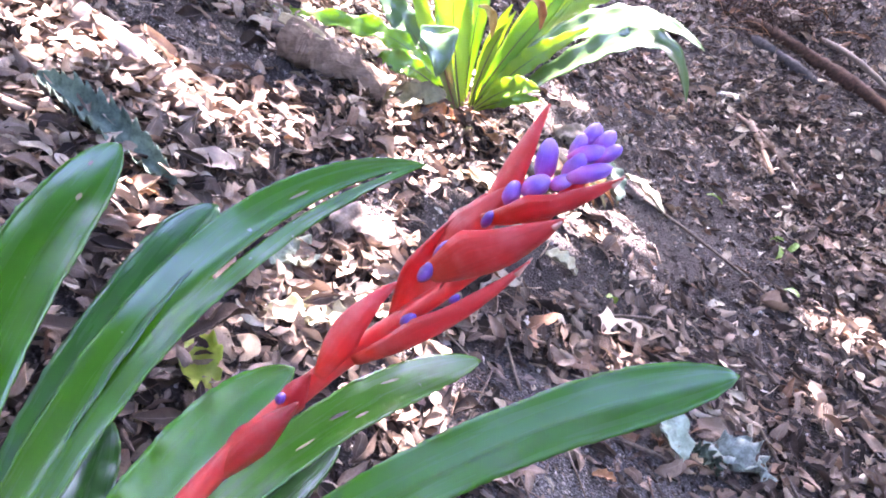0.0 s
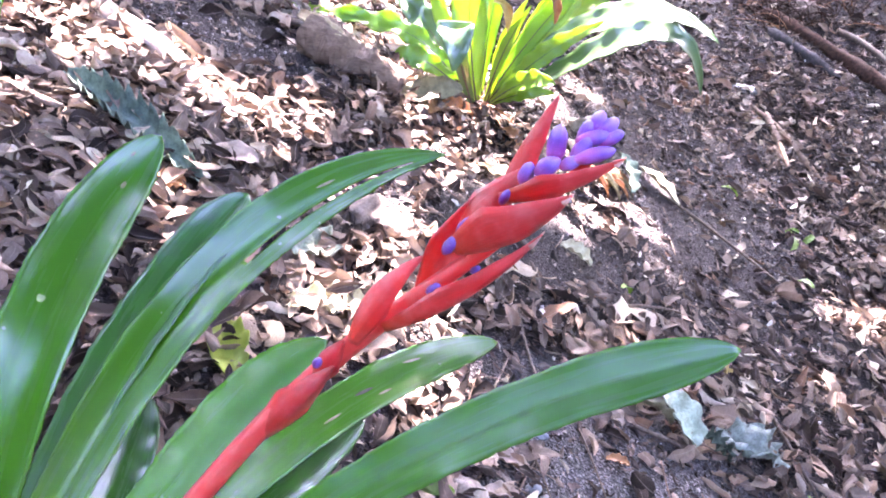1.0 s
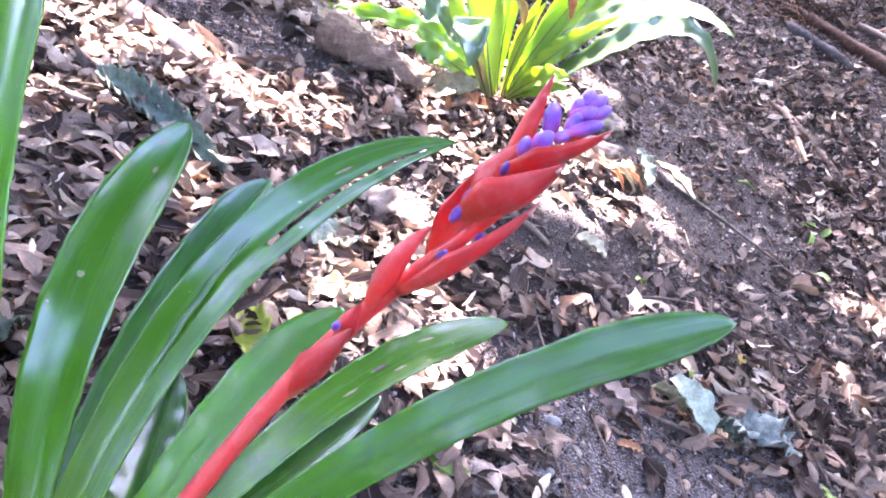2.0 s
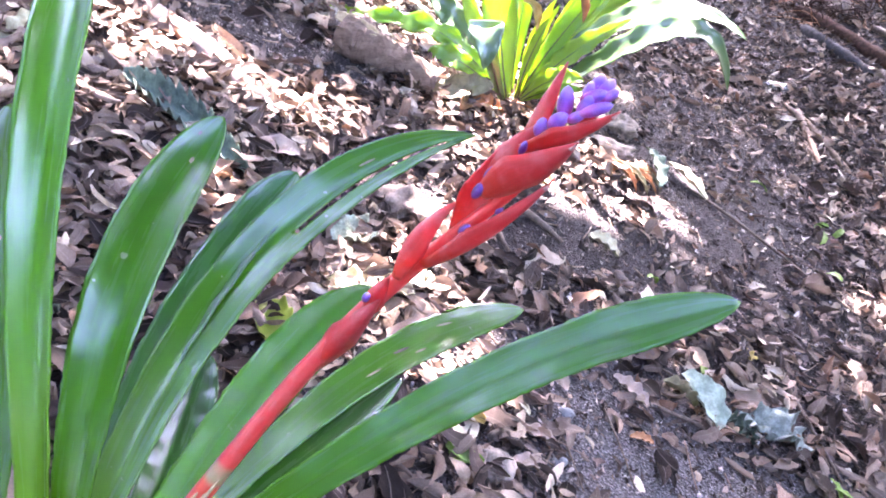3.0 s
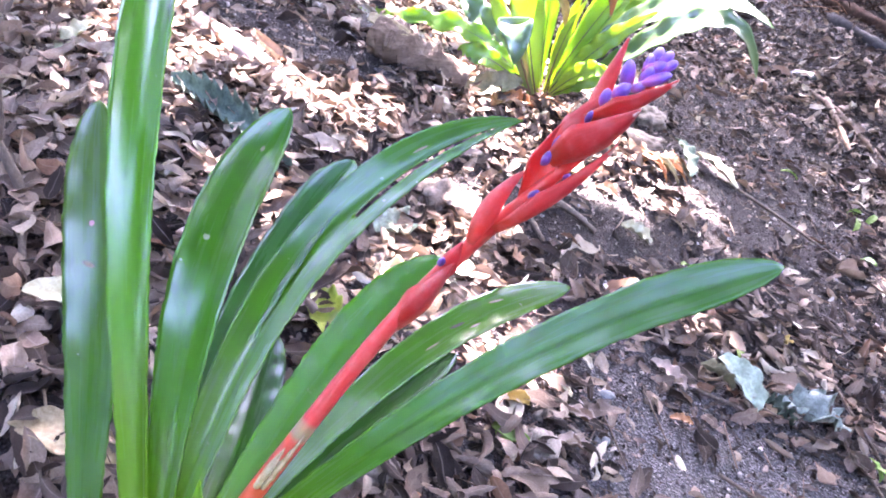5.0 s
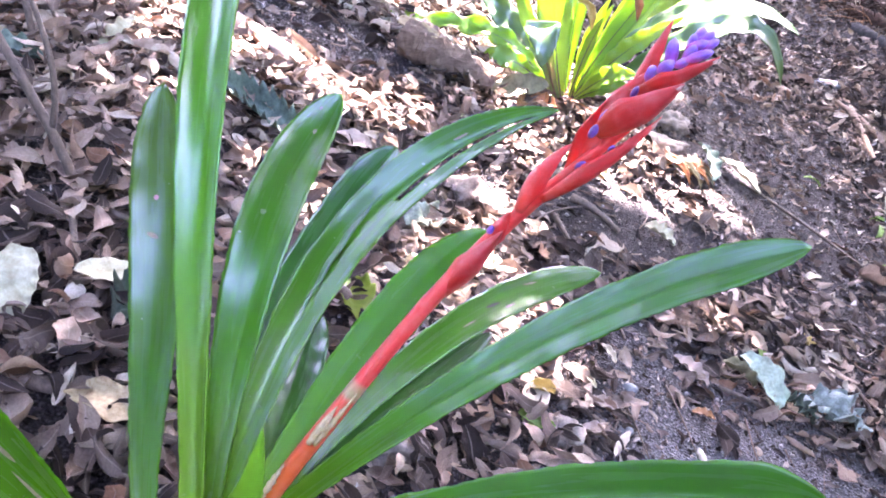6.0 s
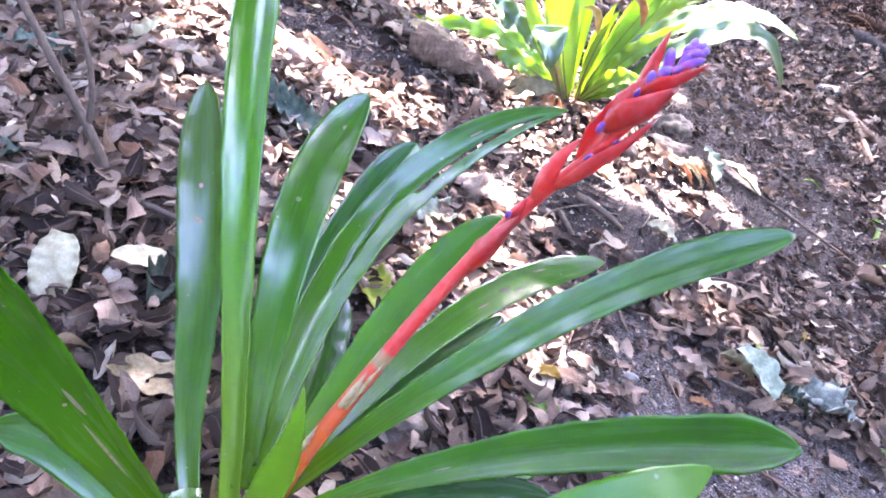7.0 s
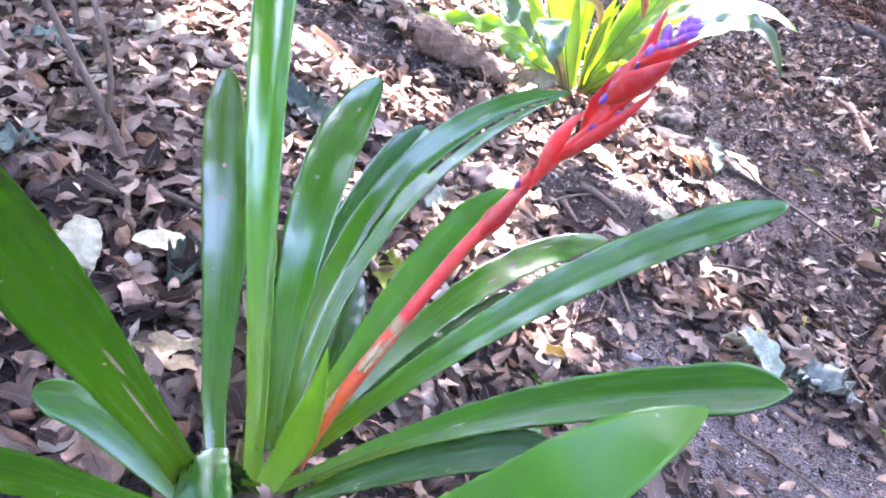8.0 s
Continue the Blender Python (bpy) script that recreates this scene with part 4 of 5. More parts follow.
for k, ((x0, y0), (x1, y1), r, h) in enumerate(TWIGS):
    rng = random.Random(k)
    bend = [rng.uniform(-0.2, 0.2) * math.hypot(x1 - x0, y1 - y0) for _ in range(2)]
    mid = ((x0 * 2 + x1) / 3 + bend[0] * 0.5, (y0 * 2 + y1) / 3 + bend[1] * 0.5), ((x0 + 2 * x1) / 3 - bend[1] * 0.4, (y0 + 2 * y1) / 3 + bend[0] * 0.4)
    lying("twig", [(x0, y0, h * 0.3), (*mid[0], h), (*mid[1], h * 1.1), (x1, y1, h * 0.4)], lambda s, r=r: r * (1 - 0.5 * s), BARK, "thin dry brown twig lying on the ground", "twig", "twigs on the ground", 0.1, 16, 7, k)

# ---- the leaves that stand out in the litter ----


def special_leaf(name, x, y, length, width, turn, material, label, tilt=(0, 0), bow=0.12, curl=0.15, up=0.015, wave=0.004, waves=4, group="", shape=None, seed=0, crumple=0.10):
    """One large fallen leaf on the ground."""
    half = length / 2

    def oval(s):
        return max(math.sin(math.pi * (0.03 + 0.94 * s)) ** 0.65, 0.05)

    v, f, uv = ribbon([(-half, 0, 0), (-half * 0.4, 0, bow * length), (half * 0.4, 0, bow * length), (half, 0, -0.02 * length)], width, (0, 0, 1), shape or oval, curl, 40, 15, wave, waves, 0, seed)
    for q in v:
        w = Vector(q) * 45 + Vector((seed * 3.3, 0, 0))
        q += np.array((0.5 * noise.noise(w + Vector((9, 0, 0))), 0.5 * noise.noise(w + Vector((0, 9, 0))), noise.noise(w))) * crumple * width
        q += np.array((0, 0, 0.35)) * noise.noise(w * 2.9) * crumple * width
    ob = solid(mesh_object(name, v, f, material, uv), 0.0006)
    ob.matrix_world = Matrix.Translation(on_ground(x, y, up)) @ slope_frame(x, y) @ pose(0, 0, 0, tilt[0], tilt[1], turn)
    return tagged(ob, label, "leaf", group)


special_leaf("fallen_leaf", -0.613, 0.460, 0.088, 0.055, 98, WHITE_LEAF, "bleached cream fallen leaf propped on brown litter", (0, -36), 0.04, 0.10, 0.044, 0.003, 6, crumple=0.07, shape=lambda s: max(math.sin(math.pi * (0.04 + 0.92 * s)) ** 0.42, 0.05))
special_leaf("fallen_leaf", -0.528, 0.515, 0.085, 0.040, 10, WHITE_LEAF, "bleached cream fallen leaf half under dark litter", (0, 0), 0.05, 0.1, 0.042, 0.001, seed=2, crumple=0.04)
special_leaf("withered_leaf", -0.50, 1.02, 0.30, 0.050, -28, GREY_LEAF, "long withered grey-green fern frond with ribbed surface", (25, 0), 0.05, 0.7, 0.034, 0.016, 13, seed=3, crumple=0.16)
special_leaf("withered_leaf", -0.27, 0.645, 0.10, 0.05, -60, YELLOW, "yellow-green fallen leaf, curled", (15, 0), 0.15, 0.3, 0.02, seed=4)
special_leaf("withered_leaf", 0.340, 0.822, 0.075, 0.032, -4, OLIVE, "curled olive-brown end of a withered leaf", (-25, 8), 0.10, 0.55, 0.026, 0.003, 3, seed=7, crumple=0.16)
special_leaf("withered_leaf", 0.386, 0.832, 0.110, 0.054, -47, PALE_SHEET, "crumpled pale green withered leaf on dark soil", (18, 10), 0.10, 0.35, 0.032, 0.002, 4, seed=5, crumple=0.22)
special_leaf("withered_leaf", 0.445, 0.806, 0.070, 0.030, -30, DARK_LEAF, "dark curled strip of withered leaf with holes", (10, 5), 0.10, 0.6, 0.016, 0.008, 6, seed=40, crumple=0.4)
special_leaf("withered_leaf", 0.515, 0.822, 0.130, 0.064, -8, GREY_PALE, "crumpled grey-green withered leaf on dark soil", (6, 4), 0.10, 0.3, 0.022, 0.005, 8, seed=6, crumple=0.42)
special_leaf("fallen_leaf", 0.518, 1.000, 0.045, 0.026, -10, YELLOW_DRY, "small ochre yellow fallen leaf in the litter", (0, 0), 0.12, 0.3, 0.018, seed=41)
special_leaf("fallen_leaf", 0.254, 0.805, 0.075, 0.030, -35, LEAF_TAN, "long tan dry leaf lying on dark soil", (8, 0), 0.06, 0.3, 0.012, seed=42, crumple=0.06)
special_leaf("fallen_leaf", 0.00, 1.615, 0.090, 0.045, 20, ORANGE, "rusty dead frond piece at the fern's foot", (10, 0), 0.1, 0.4, 0.02, seed=43)
special_leaf("fallen_leaf", 0.13, 1.600, 0.080, 0.040, -50, ORANGE, "rusty dead frond piece at the fern's foot", (10, 0), 0.1, 0.4, 0.02, seed=44)
special_leaf("fallen_leaf", -0.05, 1.560, 0.070, 0.040, 70, ORANGE, "rusty dead frond piece at the fern's foot", (10, 0), 0.1, 0.4, 0.03, seed=45)
special_leaf("withered_leaf", -0.93, 0.97, 0.14, 0.07, 10, GREY_LEAF, "crumpled grey-green withered leaf in the litter", (0, 0), 0.08, 0.3, 0.03, 0.008, 5, seed=8)
special_leaf("withered_leaf", -0.80, 0.62, 0.11, 0.05, 60, GREY_LEAF, "crumpled grey-green withered leaf in the litter", (0, 0), 0.08, 0.4, 0.03, 0.008, 5, seed=9)
special_leaf("withered_leaf", -0.49, 0.50, 0.09, 0.05, 80, DARK_LEAF, "dark crumpled withered leaf beside the bromeliad", (0, 0), 0.10, 0.5, 0.03, 0.010, 6, seed=10, crumple=0.3)
special_leaf("withered_leaf", -0.06, 1.60, 0.17, 0.06, 30, OLIVE, "olive withered frond lying against old wood", (30, -18), 0.05, 0.2, 0.05, 0.004, 3, seed=11)
special_leaf("fallen_leaf", 0.55, 1.72, 0.17, 0.045, -58, WHITE_LEAF, "long bleached fallen leaf on dark soil", (0, 0), 0.05, 0.3, 0.015, 0.004, 3, seed=12)
special_leaf("fallen_leaf", 0.25, 1.20, 0.075, 0.045, -20, WHITE_LEAF, "pale dry fallen leaf on dark soil", (0, 0), 0.12, 0.3, 0.015, seed=13)
special_leaf("fallen_leaf", -0.44, 0.34, 0.13, 0.045, -5, SHEATH, "large tan dry leaf under the bromeliad", (0, 0), 0.06, 0.2, 0.03, 0.006, 3, seed=14)
special_leaf("fallen_leaf", -0.16, 0.78, 0.14, 0.05, 15, WHITE_LEAF, "bleached dry leaf with ragged edge in the litter", (0, 0), 0.05, 0.3, 0.025, 0.008, 5, seed=15)
special_leaf("fallen_leaf", 0.10, 1.38, 0.13, 0.06, -25, SHEATH, "large pale dry leaf lying below the fern", (0, 0), 0.08, 0.2, 0.02, 0.006, 3, seed=16)
special_leaf("fallen_leaf", -0.98, 1.22, 0.09, 0.05, 40, ORANGE, "rust-brown fallen leaf in the litter", (0, 0), 0.1, 0.2, 0.03, seed=17)
special_leaf("fallen_leaf", 0.255, 0.695, 0.045, 0.018, 10, ORANGE, "small rust-orange fallen leaf on bare soil", (0, 0), 0.1, 0.3, 0.01, 0.002, seed=18)
special_leaf("fallen_leaf", -0.79, 1.12, 0.10, 0.035, 70, WHITE_LEAF, "small bleached leaf standing in the litter", (0, -25), 0.1, 0.3, 0.04, 0.006, seed=19)
special_leaf("fallen_leaf", -0.42, 0.92, 0.055, 0.04, 30, ORANGE, "reddish-brown fallen leaf in the litter", (0, 0), 0.1, 0.2, 0.03, seed=20)
special_leaf("withered_leaf", 0.43, 1.62, 0.13, 0.045, -70, GREY_LEAF, "drooping dry frond below the fern", (0, 15), 0.15, 0.3, 0.05, 0.006, seed=21)

special_leaf("fallen_leaf", -0.015, 0.575, 0.050, 0.040, 75, PALE_TAN, "pale tan fallen leaf standing on sandy soil", (0, -14), 0.06, 0.20, 0.022, 0.002, 3, seed=50, crumple=0.05)
special_leaf("fallen_leaf", -0.005, 0.595, 0.040, 0.018, 5, YELLOW_DRY, "curled ochre leaf edge beside a pale leaf", (15, 0), 0.12, 0.8, 0.026, 0.002, 3, seed=51)
special_leaf("fallen_leaf", 0.051, 0.665, 0.055, 0.030, -30, BROWN_LEAF, "smooth brown fallen leaf on grey soil", (6, 0), 0.08, 0.25, 0.012, 0.002, 3, seed=52, crumple=0.05)
special_leaf("fallen_leaf", 0.070, 0.660, 0.026, 0.012, -50, WHITE_LEAF, "small white leaf scrap on grey soil", (0, 0), 0.08, 0.2, 0.014, 0.001, 3, seed=53, crumple=0.05)
special_leaf("fallen_leaf", 0.088, 0.620, 0.060, 0.022, 5, LEAF_TAN, "pinkish-tan dry leaf on grey soil", (0, 0), 0.06, 0.3, 0.010, 0.003, 3, seed=54, crumple=0.06)
special_leaf("fallen_leaf", 0.075, 0.568, 0.055, 0.020, 12, LEAF_TAN, "pinkish-tan dry leaf on grey soil", (0, 0), 0.06, 0.3, 0.010, 0.003, 3, seed=55, crumple=0.06)
special_leaf("fallen_leaf", 0.105, 0.755, 0.045, 0.014, -60, PALE_TAN, "narrow pale dry leaf on dark soil", (5, 0), 0.08, 0.4, 0.012, 0.002, 3, seed=56, crumple=0.06)
special_leaf("fallen_leaf", 0.006, 0.545, 0.050, 0.018, 80, LEAF_TAN, "tan dry leaf beside a stone on sandy soil", (0, 0), 0.06, 0.3, 0.012, 0.003, 3, seed=57, crumple=0.08)
special_leaf("withered_leaf", -0.202, 0.888, 0.085, 0.050, 35, PALE_LEAF, "torn pale green withered leaf in the litter", (10, 0), 0.08, 0.3, 0.030, 0.008, 5, seed=58, crumple=0.3)
special_leaf("fallen_leaf", -0.350, 1.037, 0.070, 0.050, 15, LEAF_TAN, "pinkish-tan fallen leaf in the litter", (8, 0), 0.08, 0.2, 0.035, 0.002, 3, seed=59, crumple=0.05)
special_leaf("fallen_leaf", -0.093, 0.837, 0.060, 0.040, 20, WHITE_LEAF, "pale bleached fallen leaf in the litter", (8, 0), 0.08, 0.2, 0.030, 0.002, 3, seed=60, crumple=0.06)
lump("stone", on_ground(0.118, 0.593, 0.006), (0.011, 0.010, 0.008), (0, 0, 10), PEBBLE, "small smooth blue-grey pebble on sandy soil", "stone", 0.12, 21)
lump("stone", on_ground(0.030, 0.548, 0.010), (0.022, 0.030, 0.014), (0, 0, 20), STONE, "rough grey stone on sandy soil", "stone", 0.35, 22)
lump("stone", on_ground(0.135, 0.700, 0.001), (0.014, 0.009, 0.006), (0, 0, -20), PEBBLE, "flat blue-grey stone sunk in the soil", "stone", 0.2, 23)
lump("clod", on_ground(-0.115, 1.030, 0.020), (0.030, 0.034, 0.032), (20, 10, 60), CLOD, "pale weathered clod behind a dark mound", "clod", 0.3, 24)

# sprouts
for k, (x, y) in enumerate(((0.95, 1.72), (0.99, 1.70), (0.93, 1.66), (0.60, 0.735), (0.615, 0.72), (0.80, 1.85), (0.35, 1.15), (0.41, 0.93), (0.88, 1.45), (-0.02, 0.55), (-0.01, 0.545))):
    special_leaf("sprout_leaf", x, y, 0.04 + 0.01 * (k % 3), 0.018, 35 * k, SPROUT, "small green sprout leaf on the soil", (20, -20), 0.2, 0.2, 0.012, 0.001, group="green sprouts", seed=30 + k)

# ---- leaf litter ----


def dry_leaf(rng, length, width, curl, bend, twist, rows=10, cols=5):
    """Vertices of a curled dry leaf round its middle."""
    s = np.linspace(0, 1, rows)
    u = np.linspace(-1, 1, cols)
    half = 0.5 * width * np.maximum(np.sin(np.pi * (0.02 + 0.96 * s) ** 0.85) ** 0.95, 0.02)
    half = half * (1 + 0.10 * np.sin(rng.uniform(4, 9) * s + rng.uniform(0, 6)))
    angle = bend * (s - 0.5)
    x = length * np.sin(angle) / bend
    zl = length * (1 - np.cos(angle)) / bend
    verts = np.zeros((rows, cols, 3))
    for j, q in enumerate(u):
        c = curl * q + twist * (s - 0.5)
        verts[:, j, 0] = x + rng.uniform(-0.02, 0.02) * length
        ragged = 1 + 0.13 * abs(q) * np.sin(rng.uniform(8, 26) * s + rng.uniform(0, 6)) * rng.random()
        verts[:, j, 1] = half * ragged * np.sin(c) / max(abs(curl), 0.2)
        verts[:, j, 2] = zl + half * (1 - np.cos(c)) / max(abs(curl), 0.2) * np.sign(curl)
    fold = rng.uniform(-0.2, 0.55)
    verts[:, :, 2] += fold * half[:, None] * np.abs(u)[None, :]
    verts += rng.normal(0, 0.009 * length, verts.shape) * (1, 0.6, 1)
    verts[:, :, 2] += 0.03 * length * np.sin(rng.uniform(5, 12) * s + rng.uniform(0, 6))[:, None] * np.abs(u)[None, :]
    if rng.random() < 0.3:
        keep = rng.uniform(0.45, 0.8)
        verts[:, :, 0] = np.minimum(verts[:, :, 0], (keep - 0.5) * length + 0.06 * length * np.sin(7 * u)[None, :])
    uv = np.stack(np.meshgrid((u + 1) / 2, s), -1).reshape(-1, 2)
    return verts.reshape(-1, 3), uv


LEAF_FACES = np.array(grid_faces(10, 5))


def litter_density(x, y):
    """How thickly the leaves lie, 0 to 1."""
    d = 1.0 if x < -0.15 else max(0.40, 1.0 - 1.7 * (x + 0.15))
    for cx, cy, rx, ry, k in ((0.62, 1.95, 0.42, 0.5, 0.35), (0.15, 1.20, 0.22, 0.18, 0.10), (0.40, 0.60, 0.34, 0.13, 0.22), (0.14, 0.80, 0.10, 0.10, 0.3), (-0.50, 1.52, 0.24, 0.15, 0.08), (-0.16, 1.10, 0.10, 0.06, 0.2), (0.75, 1.5, 0.25, 0.3, 0.5), (0.50, 1.62, 0.13, 0.34, 0.12)):
        e = ((x - cx) / rx) ** 2 + ((y - cy) / ry) ** 2
        if e < 1.6:
            d *= k + (1 - k) * min(1, max(0, (e - 0.5) / 1.1))
    for cx, cy, rx, ry, k in ((0.36, 0.98, 0.36, 0.11, 0.75), (0.70, 0.95, 0.30, 0.22, 0.55), (0.02, 0.62, 0.12, 0.12, 0.6), (0.1, 1.6, 0.25, 0.2, 0.9), (1.2, 1.5, 0.3, 0.6, 0.5)):
        if ((x - cx) / rx) ** 2 + ((y - cy) / ry) ** 2 < 1:
            d = max(d, k)
    return d


def scatter(name, count, seed, box, size, material, label, category, lift=0.028, power=1.0, flat=0.5):
    rng = np.random.default_rng(seed)
    bank = [dry_leaf(rng, 1.0, rng.uniform(0.34, 0.58), rng.choice((-1, 1)) * rng.uniform(0.2, 1.7), rng.choice((-1, 1)) * rng.uniform(0.2, 1.7), rng.uniform(-1.3, 1.3)) for _ in range(60)]
    allv, allf, alluv = [], [], []
    made = 0
    while made < count:
        x, y = rng.uniform(box[0], box[1]), rng.uniform(box[2], box[3])
        if rng.random() > litter_density(x, y) ** power:
            continue
        v, uv = bank[rng.integers(60)]
        q = slope_frame(x, y)
        m = np.array(Matrix.Translation(on_ground(x, y, rng.uniform(0.003, lift) * litter_density(x, y))) @ q @ pose(0, 0, 0, rng.normal(0, 32) * flat * 2, rng.normal(0, 22) * flat * 2, rng.uniform(0, 360)))
        w = (v * size(rng)) @ m[:3, :3].T + m[:3, 3]
        allf.append(LEAF_FACES + made * 50)
        allv.append(w)
        alluv.append(uv)
        made += 1
    ob = mesh_object(name, np.concatenate(allv), np.concatenate(allf), material, np.concatenate(alluv), smooth=True)
    return tagged(ob, label, category, kind="stuff")


scatter("leaf_litter", 15000, 11, (-1.45, 1.5, 0.15, 2.9), lambda r: r.uniform(0.024, 0.064), LITTER, "thick carpet of curled brown and grey dry leaves", "leaf litter", lift=0.050)
scatter("leaf_litter", 14000, 12, (-2.6, 4.2, -0.6, 6.0), lambda r: r.uniform(0.04, 0.08), LITTER, "farther carpet of dry brown leaves", "leaf litter", lift=0.03)
# paler leaves brighten the sunlit ground behind the wood by their colour
scatter("leaf_litter", 2200, 16, (-0.70, 0.05, 1.72, 2.50), lambda r: r.uniform(0.03, 0.06), GLARE_LITTER, "dry leaves coloured pale for the sun glare behind the old wood", "leaf litter", lift=0.04)
scatter("leaf_litter", 900, 26, (-1.35, -0.42, 0.70, 1.60), lambda r: r.uniform(0.036, 0.066), PALE_LITTER, "paler tan dry leaves on top of the litter", "leaf litter", lift=0.055, flat=0.4)
scatter("leaf_litter", 8500, 18, (0.35, 2.3, 1.25, 4.0), lambda r: 0.014 + 0.026 * r.random(), DARK_LITTER, "small broken brown leaves over dark soil", "leaf litter", lift=0.022, power=0.6)
scatter("leaf_litter", 7000, 23, (-5.0, 5.0, -5.0, 7.0), lambda r: r.uniform(0.06, 0.12), LITTER, "scattered dry leaves under the trees", "leaf litter", lift=0.03)
scatter("leaf_crumbs", 24000, 13, (-0.9, 2.1, 0.35, 3.1), lambda r: 0.007 + 0.028 * r.random() ** 2, CHIPS, "crumbs of broken leaves and bark on the soil", "leaf litter", lift=0.008, power=0.4, flat=0.3)


scatter("leaf_crumbs", 9000, 14, (0.5, 3.2, 2.3, 5.0), lambda r: 0.012 + 0.030 * r.random() ** 2, DARK_LITTER, "broken leaves over the far slope", "leaf litter", lift=0.012, power=0.2, flat=0.35)


def soil_crumbs(count, seed, box):
    """Small lumps of earth and grit that roughen the bare soil."""
    rng = np.random.default_rng(seed)
    shape = np.array([(1, 0, 0), (0, 1, 0), (-1, 0, 0), (0, -1, 0), (0, 0, 1), (0, 0, -1)], float)
    fan = np.array([(0, 1, 4), (1, 2, 4), (2, 3, 4), (3, 0, 4), (1, 0, 5), (2, 1, 5), (3, 2, 5), (0, 3, 5)])
    allv, allf = [], []
    for k in range(count):
        x, y = rng.uniform(box[0], box[1]), rng.uniform(box[2], box[3])
        r = 0.0012 + 0.0042 * rng.random() ** 3
        m = np.array(Euler(rng.uniform(0, 6.28, 3)).to_matrix())
        allv.append((shape * rng.uniform(0.6, 1.3, (6, 1)) * r) @ m.T + on_ground(x, y, 0.001 + 0.4 * r))
        allf.append(fan + 6 * k)
    ob = mesh_object("soil_crumbs", np.concatenate(allv), np.concatenate(allf), GRIT)
    return tagged(ob, "loose crumbs of dark earth and grit", "soil", kind="stuff")


scatter("leaf_crumbs", 9000, 15, (0.0, 1.5, 0.45, 2.4), lambda r: 0.006 + 0.022 * r.random() ** 2, DARK_LITTER, "broken bits of dry leaf on the bare soil", "leaf litter", lift=0.008, power=0.4, flat=0.5)
soil_crumbs(16000, 17, (-0.35, 1.5, 0.42, 2.4))
soil_crumbs(5000, 22, (-0.85, -0.2, 1.25, 1.85))


def litter_sticks(count, seed):
    """Fine straws and leaf stalks strewn through the litter."""
    rng = np.random.default_rng(seed)
    allv, allf, made = [], [], 0
    while made < count:
        x, y = rng.uniform(-1.3, 1.5), rng.uniform(0.2, 2.6)
        if rng.random() > 0.35 + litter_density(x, y):
            continue
        a, n = rng.uniform(0, 6.28), rng.uniform(0.02, 0.09)
        h = 0.006 + 0.026 * litter_density(x, y) * rng.random()
        b = rng.uniform(-0.25, 0.25)
        pts = [on_ground(x + n * t * math.cos(a + b * t), y + n * t * math.sin(a + b * t), h + rng.uniform(-0.004, 0.008)) for t in (-0.5, 0, 0.5)]
        v, f, uv = tube(pts, lambda s, r=rng.uniform(0.0006, 0.0017): r, 5, 4)
        allv.append(np.array(v))
        allf += [[i + made * 20 for i in q] for q in f]
        made += 1
    ob = mesh_object("straw", np.concatenate(allv), allf, STRAW)
    return tagged(ob, "fine dry straws and leaf stalks in the litter", "straw", kind="stuff")


litter_sticks(900, 19)


def single_leaves(count, seed):
    """Dry leaves lying on top, each a thing of its own."""
    rng = np.random.default_rng(seed)
    bank = []
    for k in range(16):
        v, uv = dry_leaf(rng, 1.0, rng.uniform(0.36, 0.60), rng.choice((-1, 1)) * rng.uniform(0.2, 1.5), rng.choice((-1, 1)) * rng.uniform(0.2, 1.5), rng.uniform(-1.2, 1.2))
        ob = mesh_object("dry_leaf", v, LEAF_FACES, LITTER_OWN, uv)
        bank.append(ob.data)
        bpy.data.objects.remove(ob)
    made = 0
    while made < count:
        x, y = rng.uniform(-0.95, 0.62), rng.uniform(0.3, 1.15)
        if rng.random() > litter_density(x, y):
            continue
        size = rng.uniform(0.042, 0.078)
        ob = new("dry_leaf", bank[rng.integers(16)])
        q = slope_frame(x, y)
        ob.matrix_world = Matrix.Translation(on_ground(x, y, 0.012 + 0.022 * litter_density(x, y))) @ q @ pose(0, 0, 0, rng.normal(0, 18), rng.normal(0, 12), rng.uniform(0, 360)) @ Matrix.Scale(size, 4)
        tagged(ob, "curled dry brown leaf on top of the litter", "leaf", "dry leaves")
        made += 1


single_leaves(280, 21)

